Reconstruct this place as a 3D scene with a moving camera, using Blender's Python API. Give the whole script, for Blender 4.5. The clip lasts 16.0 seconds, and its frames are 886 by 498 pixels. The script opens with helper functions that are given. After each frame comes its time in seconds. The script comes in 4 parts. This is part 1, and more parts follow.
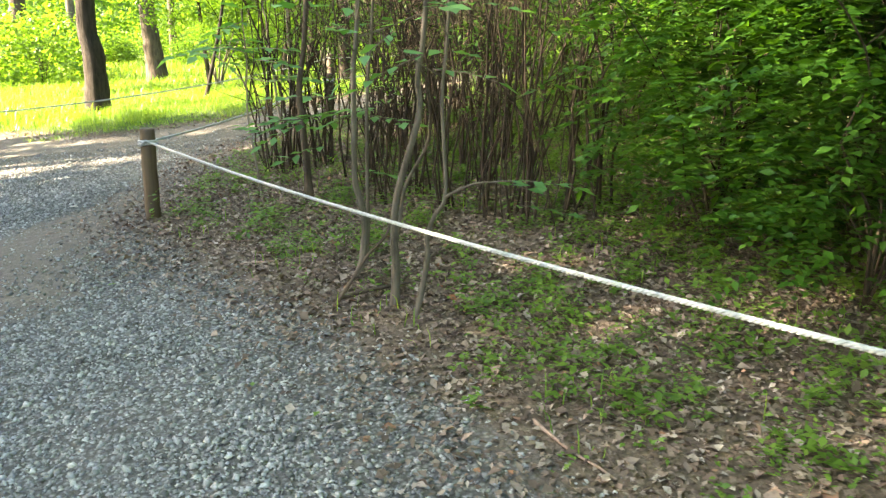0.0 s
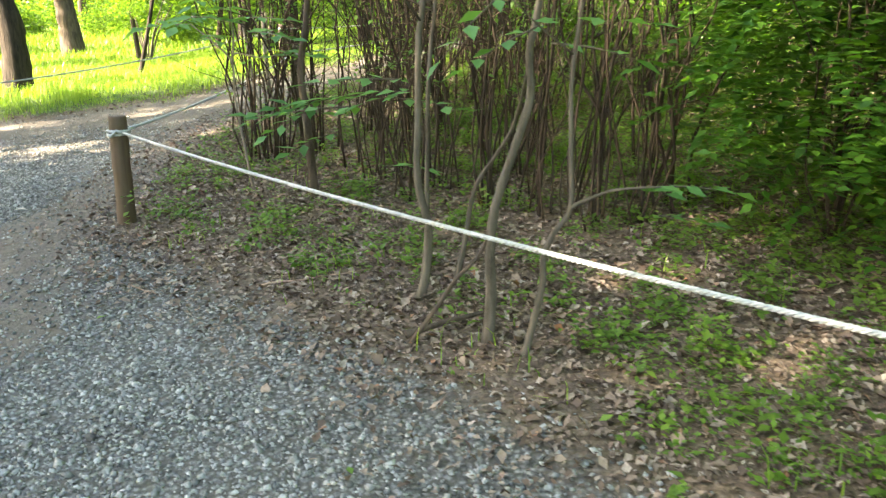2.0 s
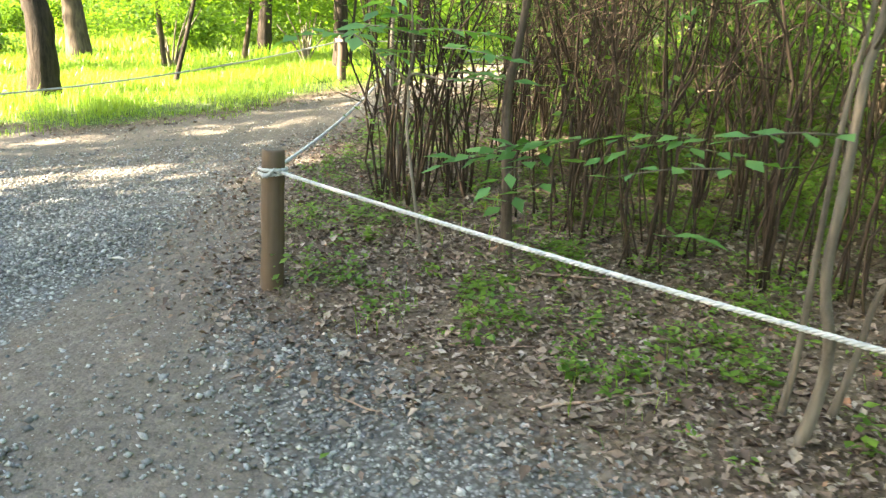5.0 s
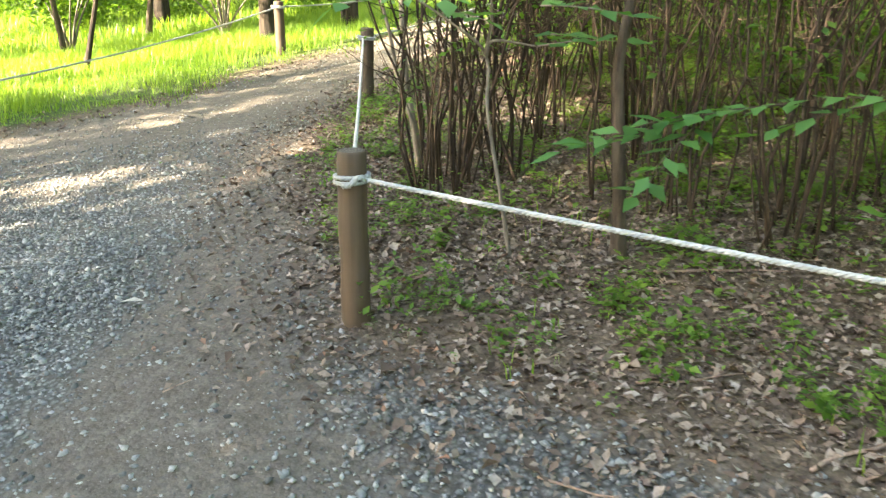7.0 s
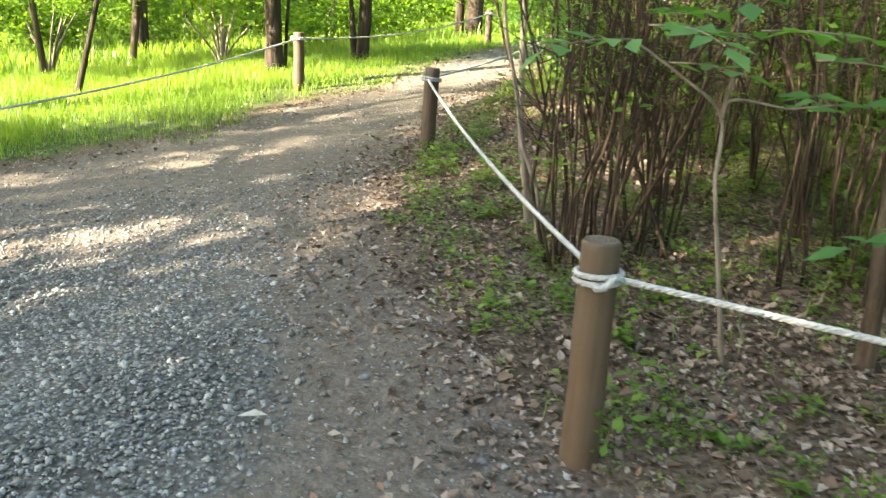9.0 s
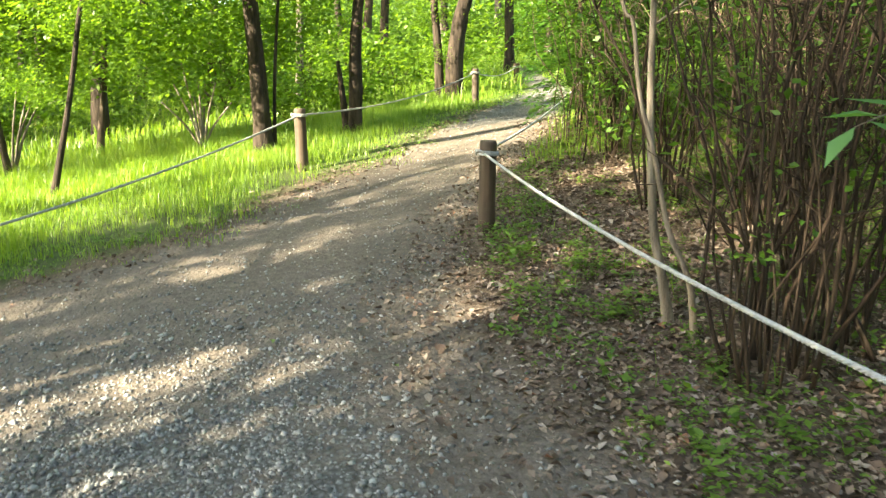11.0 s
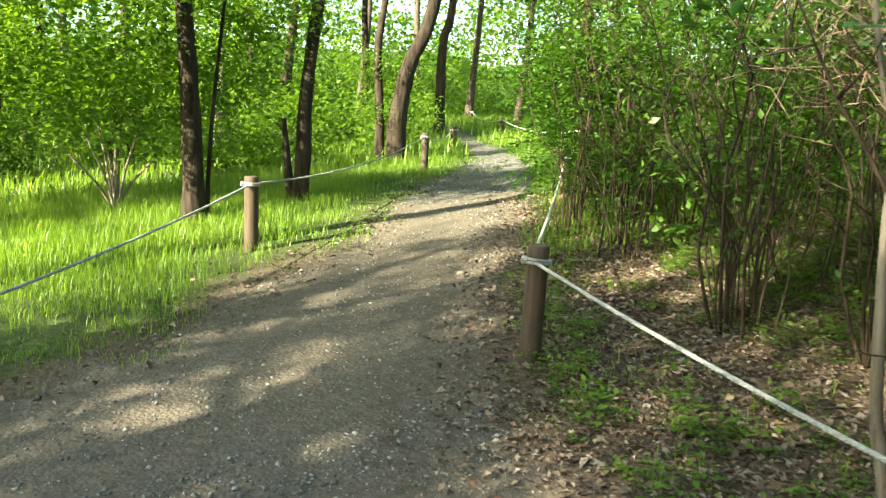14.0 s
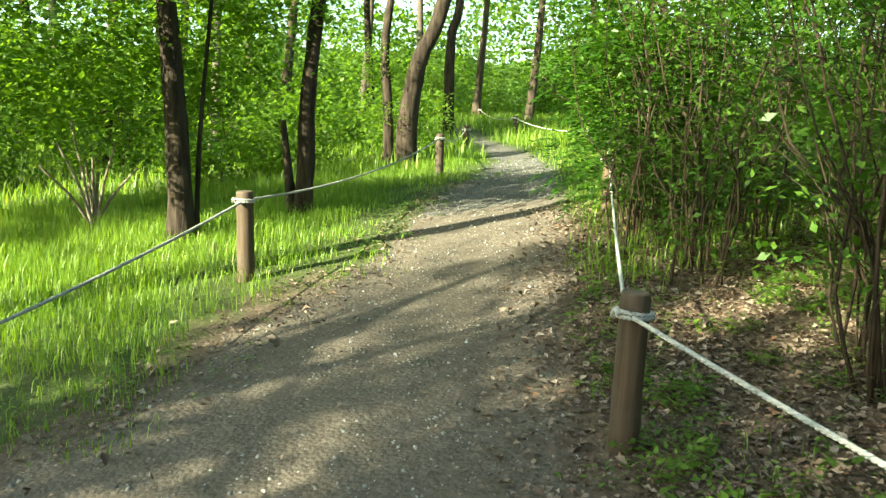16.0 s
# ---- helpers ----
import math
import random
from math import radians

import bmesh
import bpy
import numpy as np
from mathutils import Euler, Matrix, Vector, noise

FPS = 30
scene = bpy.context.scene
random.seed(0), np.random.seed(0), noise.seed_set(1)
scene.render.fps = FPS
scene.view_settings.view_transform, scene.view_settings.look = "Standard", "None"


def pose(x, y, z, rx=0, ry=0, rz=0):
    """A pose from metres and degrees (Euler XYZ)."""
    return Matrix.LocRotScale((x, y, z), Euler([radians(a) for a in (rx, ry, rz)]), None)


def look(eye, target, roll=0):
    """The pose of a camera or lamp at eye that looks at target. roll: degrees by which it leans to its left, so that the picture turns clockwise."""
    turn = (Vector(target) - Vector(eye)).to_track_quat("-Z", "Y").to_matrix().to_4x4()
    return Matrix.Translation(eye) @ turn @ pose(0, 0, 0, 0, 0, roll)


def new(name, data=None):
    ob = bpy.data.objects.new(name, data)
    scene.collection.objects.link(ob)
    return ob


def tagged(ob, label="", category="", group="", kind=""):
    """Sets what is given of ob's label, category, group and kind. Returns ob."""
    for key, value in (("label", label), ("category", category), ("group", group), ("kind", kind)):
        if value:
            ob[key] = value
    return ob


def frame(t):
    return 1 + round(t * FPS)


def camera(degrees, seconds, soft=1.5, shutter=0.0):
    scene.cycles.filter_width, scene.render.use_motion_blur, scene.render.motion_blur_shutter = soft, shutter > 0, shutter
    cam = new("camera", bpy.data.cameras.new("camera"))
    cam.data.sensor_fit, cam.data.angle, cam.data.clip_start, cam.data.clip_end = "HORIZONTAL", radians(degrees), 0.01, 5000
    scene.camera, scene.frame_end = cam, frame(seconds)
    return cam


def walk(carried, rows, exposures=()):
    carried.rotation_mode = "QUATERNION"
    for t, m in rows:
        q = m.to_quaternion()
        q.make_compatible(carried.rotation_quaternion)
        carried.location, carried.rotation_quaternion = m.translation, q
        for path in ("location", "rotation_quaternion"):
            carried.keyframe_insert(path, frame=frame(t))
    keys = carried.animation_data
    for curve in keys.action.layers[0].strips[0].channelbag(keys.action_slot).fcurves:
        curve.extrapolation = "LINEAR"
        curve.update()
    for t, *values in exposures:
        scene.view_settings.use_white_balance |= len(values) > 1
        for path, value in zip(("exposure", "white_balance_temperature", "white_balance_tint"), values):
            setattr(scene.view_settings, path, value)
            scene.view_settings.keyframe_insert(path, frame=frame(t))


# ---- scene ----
# ---------- camera and walk ----------
cam = camera(57.0, 16.0, soft=1.35, shutter=0.35)
PATH = [
    (0.0, pose(-0.170, -0.064, 1.489, 74.75, -0.92, -1.69)),
    (0.5, pose(-0.341, 0.151, 1.473, 74.26, -0.98, -2.69)),
    (1.0, pose(-0.489, 0.425, 1.462, 73.91, -1.86, -3.14)),
    (1.5, pose(-0.666, 0.651, 1.445, 73.42, -1.11, -5.99)),
    (2.0, pose(-0.870, 0.847, 1.448, 72.88, -0.92, -7.48)),
    (2.5, pose(-0.999, 1.104, 1.433, 73.19, -1.52, -5.71)),
    (3.0, pose(-1.155, 1.347, 1.437, 73.17, -4.98, -4.70)),
    (3.5, pose(-1.382, 1.543, 1.438, 72.59, -0.95, -10.37)),
    (4.0, pose(-1.584, 1.742, 1.381, 73.90, -3.96, -8.66)),
    (4.5, pose(-1.816, 1.992, 1.372, 74.32, -3.90, -7.95)),
    (7.0, pose(-2.779, 3.212, 1.332, 71.48, -0.18, -17.21)),
    (7.5, pose(-2.896, 3.492, 1.319, 72.68, -0.95, -16.27)),
    (8.0, pose(-3.046, 3.783, 1.326, 73.51, -3.07, -14.62)),
    (8.5, pose(-3.260, 4.033, 1.319, 73.45, -0.65, -20.14)),
    (9.0, pose(-3.436, 4.284, 1.292, 74.06, -3.04, -20.43)),
    (9.5, pose(-3.595, 4.570, 1.274, 74.59, -4.21, -19.62)),
    (12.0, pose(-3.904, 5.873, 1.384, 79.21, 3.77, -27.25)),
    (12.5, pose(-3.930, 6.122, 1.389, 79.67, 0.67, -28.53)),
    (13.0, pose(-3.908, 6.396, 1.418, 80.03, -0.56, -29.34)),
    (13.5, pose(-3.918, 6.702, 1.457, 81.01, -0.96, -30.38)),
    (14.0, pose(-3.918, 6.957, 1.475, 81.79, -2.15, -31.60)),
    (14.5, pose(-3.793, 7.239, 1.472, 82.32, -1.14, -30.60)),
    (15.0, pose(-3.705, 7.522, 1.473, 82.26, -2.72, -29.85)),
    (15.5, pose(-3.621, 7.830, 1.488, 81.69, -0.76, -31.47)),
    (16.0, pose(-3.475, 8.085, 1.496, 81.69, -1.26, -31.52)),
]
walk(cam, PATH, [(0.0, 3.85, 7200, 8), (4.5, 4.0, 7200, 8), (7.5, 3.85, 7200, 8), (9.5, 3.5, 7100, 7), (12.0, 3.05, 7300, 0), (14.0, 2.75, 7100, -6), (16.0, 2.6, 7000, -12)])

# ---------- daylight ----------
SUN_ELEVATION, SUN_AZIMUTH = 27.0, 186.0   # degrees; azimuth counted from +x towards +y, where the sun stands
world = bpy.data.worlds.new("sky")
scene.world = world
world.use_nodes = True
sky = world.node_tree.nodes.new("ShaderNodeTexSky")
sky.sky_type, sky.sun_disc = "NISHITA", False
sky.sun_elevation, sky.sun_rotation = radians(SUN_ELEVATION), radians(90 - SUN_AZIMUTH)
sky.air_density, sky.dust_density = 1.0, 1.5
world.node_tree.links.new(sky.outputs[0], world.node_tree.nodes["Background"].inputs[0])
world.node_tree.nodes["Background"].inputs[1].default_value = 0.085
sun = new("sun", bpy.data.lights.new("sun", "SUN"))
sun.data.energy, sun.data.angle, sun.data.color = 5.0, radians(0.53), (1.0, 0.9, 0.74)
_e, _a = radians(SUN_ELEVATION), radians(SUN_AZIMUTH)
SUN_WAY = Vector((math.cos(_e) * math.cos(_a), math.cos(_e) * math.sin(_a), math.sin(_e)))
sun.matrix_world = look(SUN_WAY * 60, (0, 0, 0))


# ---------- materials ----------
class Nodes:
    """A short way to write a node material."""

    def __init__(self, name):
        self.mat = bpy.data.materials.new(name)
        self.mat.use_nodes = True
        self.tree = self.mat.node_tree
        self.bsdf = self.tree.nodes["Principled BSDF"]
        self.out = self.tree.nodes["Material Output"]
        self.coord = self.tree.nodes.new("ShaderNodeTexCoord").outputs["Object"]

    def node(self, kind, **sets):
        n = self.tree.nodes.new(kind)
        for key, value in sets.items():
            if key in n.inputs:
                self.put(n.inputs[key], value)
        return n

    def put(self, socket, value):
        if isinstance(value, bpy.types.NodeSocket):
            self.tree.links.new(value, socket)
        else:
            socket.default_value = value

    def noise(self, scale, detail=4.0, rough=0.55, stretch=None):
        n = self.node("ShaderNodeTexNoise", Scale=scale, Detail=detail, Roughness=rough)
        src = self.coord
        if stretch:
            m = self.node("ShaderNodeMapping")
            self.put(m.inputs["Vector"], src)
            m.inputs["Scale"].default_value = stretch
            src = m.outputs[0]
        self.put(n.inputs["Vector"], src)
        return n.outputs["Fac"]

    def voronoi(self, scale, feature="F1"):
        n = self.tree.nodes.new("ShaderNodeTexVoronoi")
        n.feature = feature
        n.inputs["Scale"].default_value = scale
        self.put(n.inputs["Vector"], self.coord)
        return n

    def ramp(self, fac, *stops):
        n = self.tree.nodes.new("ShaderNodeValToRGB")
        self.put(n.inputs[0], fac)
        while len(n.color_ramp.elements) < len(stops):
            n.color_ramp.elements.new(0.5)
        for el, (at, col) in zip(n.color_ramp.elements, stops):
            el.position = at
            el.color = (*col, 1) if not isinstance(col, float) else (col, col, col, 1)
        return n.outputs[0]

    def mix(self, fac, a, b, how="MIX"):
        n = self.tree.nodes.new("ShaderNodeMix")
        n.data_type, n.blend_type = "RGBA", how
        self.put(n.inputs["Factor"], fac)
        for s, v in (("A", a), ("B", b)):
            sock = [i for i in n.inputs if i.name == s and i.type == "RGBA"][0]
            self.put(sock, (*v, 1) if isinstance(v, tuple) and len(v) == 3 else v)
        return [o for o in n.outputs if o.type == "RGBA"][0]

    def math(self, how, a, b=0.5):
        n = self.tree.nodes.new("ShaderNodeMath")
        n.operation = how
        n.use_clamp = False
        self.put(n.inputs[0], a)
        self.put(n.inputs[1], b)
        return n.outputs[0]

    def attribute(self, name):
        n = self.tree.nodes.new("ShaderNodeAttribute")
        n.attribute_name = name
        return n.outputs["Fac"]

    def island(self):
        return self.tree.nodes.new("ShaderNodeNewGeometry").outputs["Random Per Island"]

    def rand(self):
        return self.tree.nodes.new("ShaderNodeObjectInfo").outputs["Random"]

    def bump(self, height, strength=0.4, distance=0.01):
        n = self.node("ShaderNodeBump", Strength=strength, Distance=distance, Height=height)
        self.put(self.bsdf.inputs["Normal"], n.outputs[0])

    def done(self, color, rough=0.85, spec=0.3):
        self.put(self.bsdf.inputs["Base Color"], color)
        self.put(self.bsdf.inputs["Roughness"], rough)
        self.put(self.bsdf.inputs["Specular IOR Level"], spec)
        return self.mat


def leaf_material(name, dark, mid, light, through_leaf=0.45, gloss=0.42):
    """Thin living leaves: every leaf has its own green, and light passes through."""
    n = Nodes(name)
    col = n.ramp(n.island(), (0.0, dark), (0.45, mid), (1.0, light))
    col = n.mix(n.ramp(n.noise(0.9, 2), (0.35, 0.0), (0.7, 0.45)), col, light)
    n.done(col, gloss, 0.35)
    tr = n.node("ShaderNodeBsdfTranslucent")
    n.put(tr.inputs["Color"], n.mix(1.0, col, (1.5, 1.45, 0.55), "MULTIPLY"))
    m = n.node("ShaderNodeMixShader")
    m.inputs[0].default_value = through_leaf
    n.put(m.inputs[1], n.bsdf.outputs[0])
    n.put(m.inputs[2], tr.outputs[0])
    n.put(n.out.inputs["Surface"], m.outputs[0])
    return n.mat


def bark_material(name, dark, light, scale=9.0, depth=0.012, rough=0.9):
    n = Nodes(name)
    ridges = n.noise(scale, 6, 0.65, (1, 1, 0.16))
    fine = n.noise(scale * 7, 4, 0.6, (1, 1, 0.4))
    patch = n.noise(1.7, 3)
    col = n.mix(n.ramp(ridges, (0.38, 0.0), (0.62, 1.0)), dark, light)
    col = n.mix(n.ramp(fine, (0.4, 0.0), (0.75, 0.5)), col, light)
    col = n.mix(n.ramp(patch, (0.45, 0.0), (0.75, 0.45)), col, dark)
    col = n.mix(n.math("MULTIPLY", n.rand(), 0.35), col, dark)
    n.bump(n.math("ADD", ridges, n.math("MULTIPLY", fine, 0.3)), 0.9, depth)
    return n.done(col, rough, 0.2)


def ground_material():
    """One sheet: crushed stone and packed earth where people walk, leaf mould under the shrubs, turf elsewhere."""
    n = Nodes("ground_earth")
    path, gravel, turf = n.attribute("path"), n.attribute("gravel"), n.attribute("turf")
    cells = n.voronoi(42)
    fine = n.noise(140, 3)
    mid = n.noise(7, 5)
    broad = n.noise(0.8, 4)
    stone = n.ramp(n.noise(55, 2), (0.3, (0.11, 0.106, 0.10)), (0.55, (0.20, 0.194, 0.182)), (0.75, (0.33, 0.318, 0.295)))
    stone = n.mix(n.ramp(cells.outputs["Distance"], (0.25, 0.0), (0.6, 0.8)), stone, (0.045, 0.04, 0.034))
    earth = n.ramp(n.noise(16, 6, 0.75), (0.3, (0.06, 0.049, 0.040)), (0.55, (0.128, 0.106, 0.087)), (0.8, (0.235, 0.198, 0.165)))
    earth = n.mix(n.ramp(fine, (0.42, 0.0), (0.7, 0.4)), earth, (0.25, 0.205, 0.16))
    grit = n.ramp(n.voronoi(75).outputs["Distance"], (0.1, 1.0), (0.26, 0.0))
    earth = n.mix(n.math("MULTIPLY", grit, n.ramp(n.noise(23, 2), (0.52, 0.0), (0.62, 0.8))), earth, (0.34, 0.31, 0.27))
    walked = n.mix(n.ramp(n.math("ADD", gravel, n.math("MULTIPLY", n.math("SUBTRACT", mid, 0.5), 0.9)), (0.35, 0.0), (0.65, 1.0)), earth, stone)
    mould = n.ramp(n.noise(30, 4, 0.7), (0.3, (0.045, 0.032, 0.022)), (0.5, (0.105, 0.075, 0.053)), (0.75, (0.21, 0.16, 0.115)))
    sod = n.ramp(n.noise(26, 4), (0.3, (0.03, 0.04, 0.012)), (0.7, (0.075, 0.11, 0.025)))
    soil = n.mix(n.ramp(n.math("ADD", turf, n.math("MULTIPLY", n.math("SUBTRACT", mid, 0.5), 0.8)), (0.35, 0.0), (0.65, 1.0)), mould, sod)
    edge = n.ramp(n.math("ADD", path, n.math("MULTIPLY", n.math("SUBTRACT", n.noise(4.5, 6, 0.7), 0.5), 0.9)), (0.36, 0.0), (0.64, 1.0))
    col = n.mix(edge, soil, walked)
    col = n.mix(n.ramp(broad, (0.4, 0.0), (0.75, 0.3)), col, (0.09, 0.075, 0.06))
    height = n.math("ADD", n.math("MULTIPLY", cells.outputs["Distance"], -0.7), n.math("ADD", mid, n.math("MULTIPLY", fine, 0.35)))
    n.bump(height, 0.75, 0.014)
    return n.done(col, 0.93, 0.2)


def stone_material():
    n = Nodes("crushed_stone")
    col = n.ramp(n.island(), (0.0, (0.085, 0.084, 0.082)), (0.35, (0.20, 0.198, 0.192)), (0.7, (0.31, 0.305, 0.29)),
                 (0.9, (0.40, 0.39, 0.37)), (1.0, (0.48, 0.47, 0.44)))
    col = n.mix(n.ramp(n.noise(160, 3), (0.4, 0.0), (0.7, 0.5)), col, (0.11, 0.105, 0.095))
    n.bump(n.noise(210, 3), 0.5, 0.004)
    return n.done(col, 0.88, 0.25)


def litter_material():
    n = Nodes("dead_leaf")
    col = n.ramp(n.island(), (0.0, (0.06, 0.041, 0.03)), (0.25, (0.125, 0.086, 0.064)), (0.5, (0.19, 0.137, 0.104)),
                 (0.8, (0.26, 0.2, 0.157)), (0.95, (0.36, 0.30, 0.25)), (1.0, (0.25, 0.115, 0.06)))
    col = n.mix(n.ramp(n.noise(60, 3), (0.45, 0.0), (0.7, 0.5)), col, (0.07, 0.045, 0.03))
    return n.done(col, 0.8, 0.25)


def post_material():
    n = Nodes("weathered_post_wood")
    grain = n.noise(34, 5, 0.6, (1, 1, 0.05))
    blot = n.noise(5, 4)
    col = n.ramp(grain, (0.3, (0.032, 0.022, 0.015)), (0.55, (0.068, 0.048, 0.033)), (0.8, (0.105, 0.075, 0.052)))
    col = n.mix(n.ramp(blot, (0.42, 0.0), (0.7, 0.6)), col, (0.09, 0.076, 0.062))
    col = n.mix(n.math("MULTIPLY", n.rand(), 0.3), col, (0.17, 0.10, 0.052))
    n.bump(grain, 0.6, 0.004)
    return n.done(col, 0.72, 0.3)


def end_grain_material():
    n = Nodes("post_end_grain")
    rings = n.tree.nodes.new("ShaderNodeTexWave")
    rings.wave_type, rings.rings_direction = "RINGS", "Z"
    rings.inputs["Scale"].default_value, rings.inputs["Distortion"].default_value = 26, 2.5
    n.put(rings.inputs["Vector"], n.coord)
    col = n.ramp(rings.outputs["Fac"], (0.2, (0.075, 0.058, 0.044)), (0.8, (0.16, 0.13, 0.10)))
    col = n.mix(n.ramp(n.noise(40, 4), (0.4, 0.0), (0.7, 0.6)), col, (0.05, 0.04, 0.032))
    n.bump(rings.outputs["Fac"], 0.5, 0.002)
    return n.done(col, 0.85, 0.2)


def rope_material():
    n = Nodes("white_rope_fibre")
    col = n.ramp(n.noise(60, 4), (0.3, (0.31, 0.31, 0.30)), (0.7, (0.49, 0.49, 0.48)))
    col = n.mix(n.ramp(n.noise(2.2, 3), (0.5, 0.0), (0.75, 0.35)), col, (0.30, 0.29, 0.265))
    n.bump(n.noise(420, 2), 0.5, 0.002)
    return n.done(col, 0.8, 0.25)


def old_rope_material():
    n = Nodes("greyed_rope_fibre")
    col = n.ramp(n.noise(60, 4), (0.3, (0.22, 0.22, 0.20)), (0.7, (0.42, 0.42, 0.39)))
    n.bump(n.noise(420, 2), 0.5, 0.002)
    return n.done(col, 0.85, 0.2)


M_GROUND, M_STONE, M_LITTER = ground_material(), stone_material(), litter_material()
M_POST, M_END, M_ROPE, M_OLD_ROPE = post_material(), end_grain_material(), rope_material(), old_rope_material()
M_BARK_DARK = bark_material("dark_furrowed_bark", (0.011, 0.008, 0.006), (0.068, 0.050, 0.037), 17, 0.035)
M_BARK_BROWN = bark_material("brown_bark", (0.033, 0.024, 0.018), (0.12, 0.09, 0.066), 15, 0.016)
M_BARK_PALE = bark_material("pale_sapling_bark", (0.11, 0.088, 0.068), (0.27, 0.23, 0.185), 26, 0.005)
M_BARK_GREY = bark_material("grey_sapling_bark", (0.055, 0.045, 0.034), (0.15, 0.125, 0.098), 26, 0.005)
M_STEM = bark_material("shrub_stem_bark", (0.015, 0.0105, 0.0075), (0.078, 0.054, 0.037), 40, 0.003)
M_TWIG = bark_material("dry_twig_bark", (0.15, 0.10, 0.075), (0.42, 0.29, 0.22), 40, 0.003)
M_CROWN = leaf_material("canopy_leaf", (0.05, 0.10, 0.014), (0.09, 0.175, 0.024), (0.15, 0.25, 0.038), 0.6)
M_SHRUB = leaf_material("shrub_leaf", (0.034, 0.09, 0.014), (0.062, 0.145, 0.02), (0.115, 0.21, 0.032), 0.45)
M_FRESH = leaf_material("fresh_broad_leaf", (0.045, 0.13, 0.034), (0.075, 0.19, 0.052), (0.12, 0.25, 0.08), 0.42, 0.55)
M_FERN = leaf_material("feathery_leaf", (0.018, 0.06, 0.008), (0.034, 0.10, 0.011), (0.068, 0.155, 0.018), 0.42)
M_HERB = leaf_material("woodland_herb_leaf", (0.048, 0.105, 0.016), (0.09, 0.17, 0.026), (0.15, 0.24, 0.042), 0.42)
M_GRASS = leaf_material("grass_blade", (0.072, 0.148, 0.018), (0.13, 0.23, 0.028), (0.235, 0.335, 0.058), 0.45)

# ---------- the lie of the land ----------
RIGHT_EDGE = [(-30, 3.0), (-6, 1.6), (2.1, 0.29), (2.74, -0.07), (3.5, -0.5), (4.2, -1.05), (5.3, -1.85), (6.2, -2.38), (8.7, -2.2),
              (10.0, -1.72), (11.0, -1.0), (12.3, 0.15), (13.6, 1.25), (14.8, 2.15), (16.9, 3.75), (18.6, 4.8), (21.5, 6.3), (23.5, 7.25), (26.6, 8.7), (29.0, 9.3), (31.0, 8.6), (60, 8.0)]
LEFT_EDGE = [(-60, 12.5), (-6.4, 12.2), (-4.4, 11.2), (-2.9, 11.8), (-2.1, 12.6), (-0.75, 13.6), (0.2, 14.7), (1.3, 16.0), (3.3, 17.9), (4.25, 19.0),
             (5.9, 21.9), (7.0, 23.9), (8.3, 27.0), (9.2, 29.5), (14.0, 33.0), (60, 60)]
_ry, _rx = np.array(RIGHT_EDGE, float).T
_lx, _ly = np.array(LEFT_EDGE, float).T


def height(x, y):
    """Ground height: the hill rises gently to +x and ahead, and levels out far away."""
    x, y = np.asarray(x, float), np.asarray(y, float)
    far = np.clip((y - 13) / 12, 0, 1)
    far = far * far * (3 - 2 * far)
    return 0.114 * 14 * np.tanh(x / 14) + 0.043 * 30 * np.tanh(y / 30) - 0.35 * far


def right_of_path(x, y):
    """Metres to the right of the path's right edge (negative on the path)."""
    return (x - np.interp(y, _ry, _rx)) * 0.8


def beyond_path(x, y):
    """Metres past the path's far left edge (negative on the path)."""
    return (y - np.interp(x, _lx, _ly)) * 0.75


def on_path(x, y):
    return -np.maximum(np.maximum(right_of_path(x, y), beyond_path(x, y)), -7.5 - x)


TRACK_Y, TRACK_X = (3.4, 4.5, 5.5, 6.3, 7.2, 8.0, 9.5, 12.0), (-2.3, -2.55, -2.95, -2.85, -2.55, -2.35, -2.1, -1.2)


def worn_track(x, y):
    """How far the feet have worn the crushed stone off: 1 in the middle of the trodden line."""
    return np.exp(-((x - np.interp(y, TRACK_Y, TRACK_X)) / np.interp(y, (3.4, 5.5, 6.5, 9.0), (0.4, 0.75, 0.55, 0.6))) ** 2) * np.clip((y - 3.6) / 1.0, 0, 1)


def stone_cover(x, y):
    """How thickly crushed stone lies on the path, 0 to 1."""
    return np.clip(1.0 - np.clip((y - 7.0) / 3.0, 0, 1) * 0.88, 0, 1) * (1 - 0.93 * worn_track(x, y))


def ground_z(x, y):
    return float(height(x, y))


# ---------- mesh helpers ----------
def mesh_of(name, verts, faces, mat, smooth=False):
    me = bpy.data.meshes.new(name)
    me.from_pydata([tuple(v) for v in verts], [], [tuple(f) for f in faces])
    me.materials.append(mat)
    if smooth:
        me.shade_smooth()
    return me


def quick_mesh(name, verts, tris, mat, sides=3):
    """A large mesh of triangles or quads, from arrays."""
    me = bpy.data.meshes.new(name)
    verts, tris = np.asarray(verts, np.float32), np.asarray(tris, np.int32)
    me.vertices.add(len(verts))
    me.vertices.foreach_set("co", verts.ravel())
    me.loops.add(tris.size)
    me.loops.foreach_set("vertex_index", tris.ravel())
    me.polygons.add(len(tris))
    me.polygons.foreach_set("loop_start", np.arange(len(tris), dtype=np.int32) * sides)
    me.update(calc_edges=True)
    me.validate()
    me.materials.append(mat)
    return me


def part(name, me, parent, label=""):
    ob = new(name, me)
    ob.parent = parent
    if label:
        ob["label"] = label
    return ob


def thing(name, at, label, category, group="", kind=""):
    ob = new(name)
    ob.empty_display_size = 0.1
    ob.location = at
    return tagged(ob, label, category, group, kind)


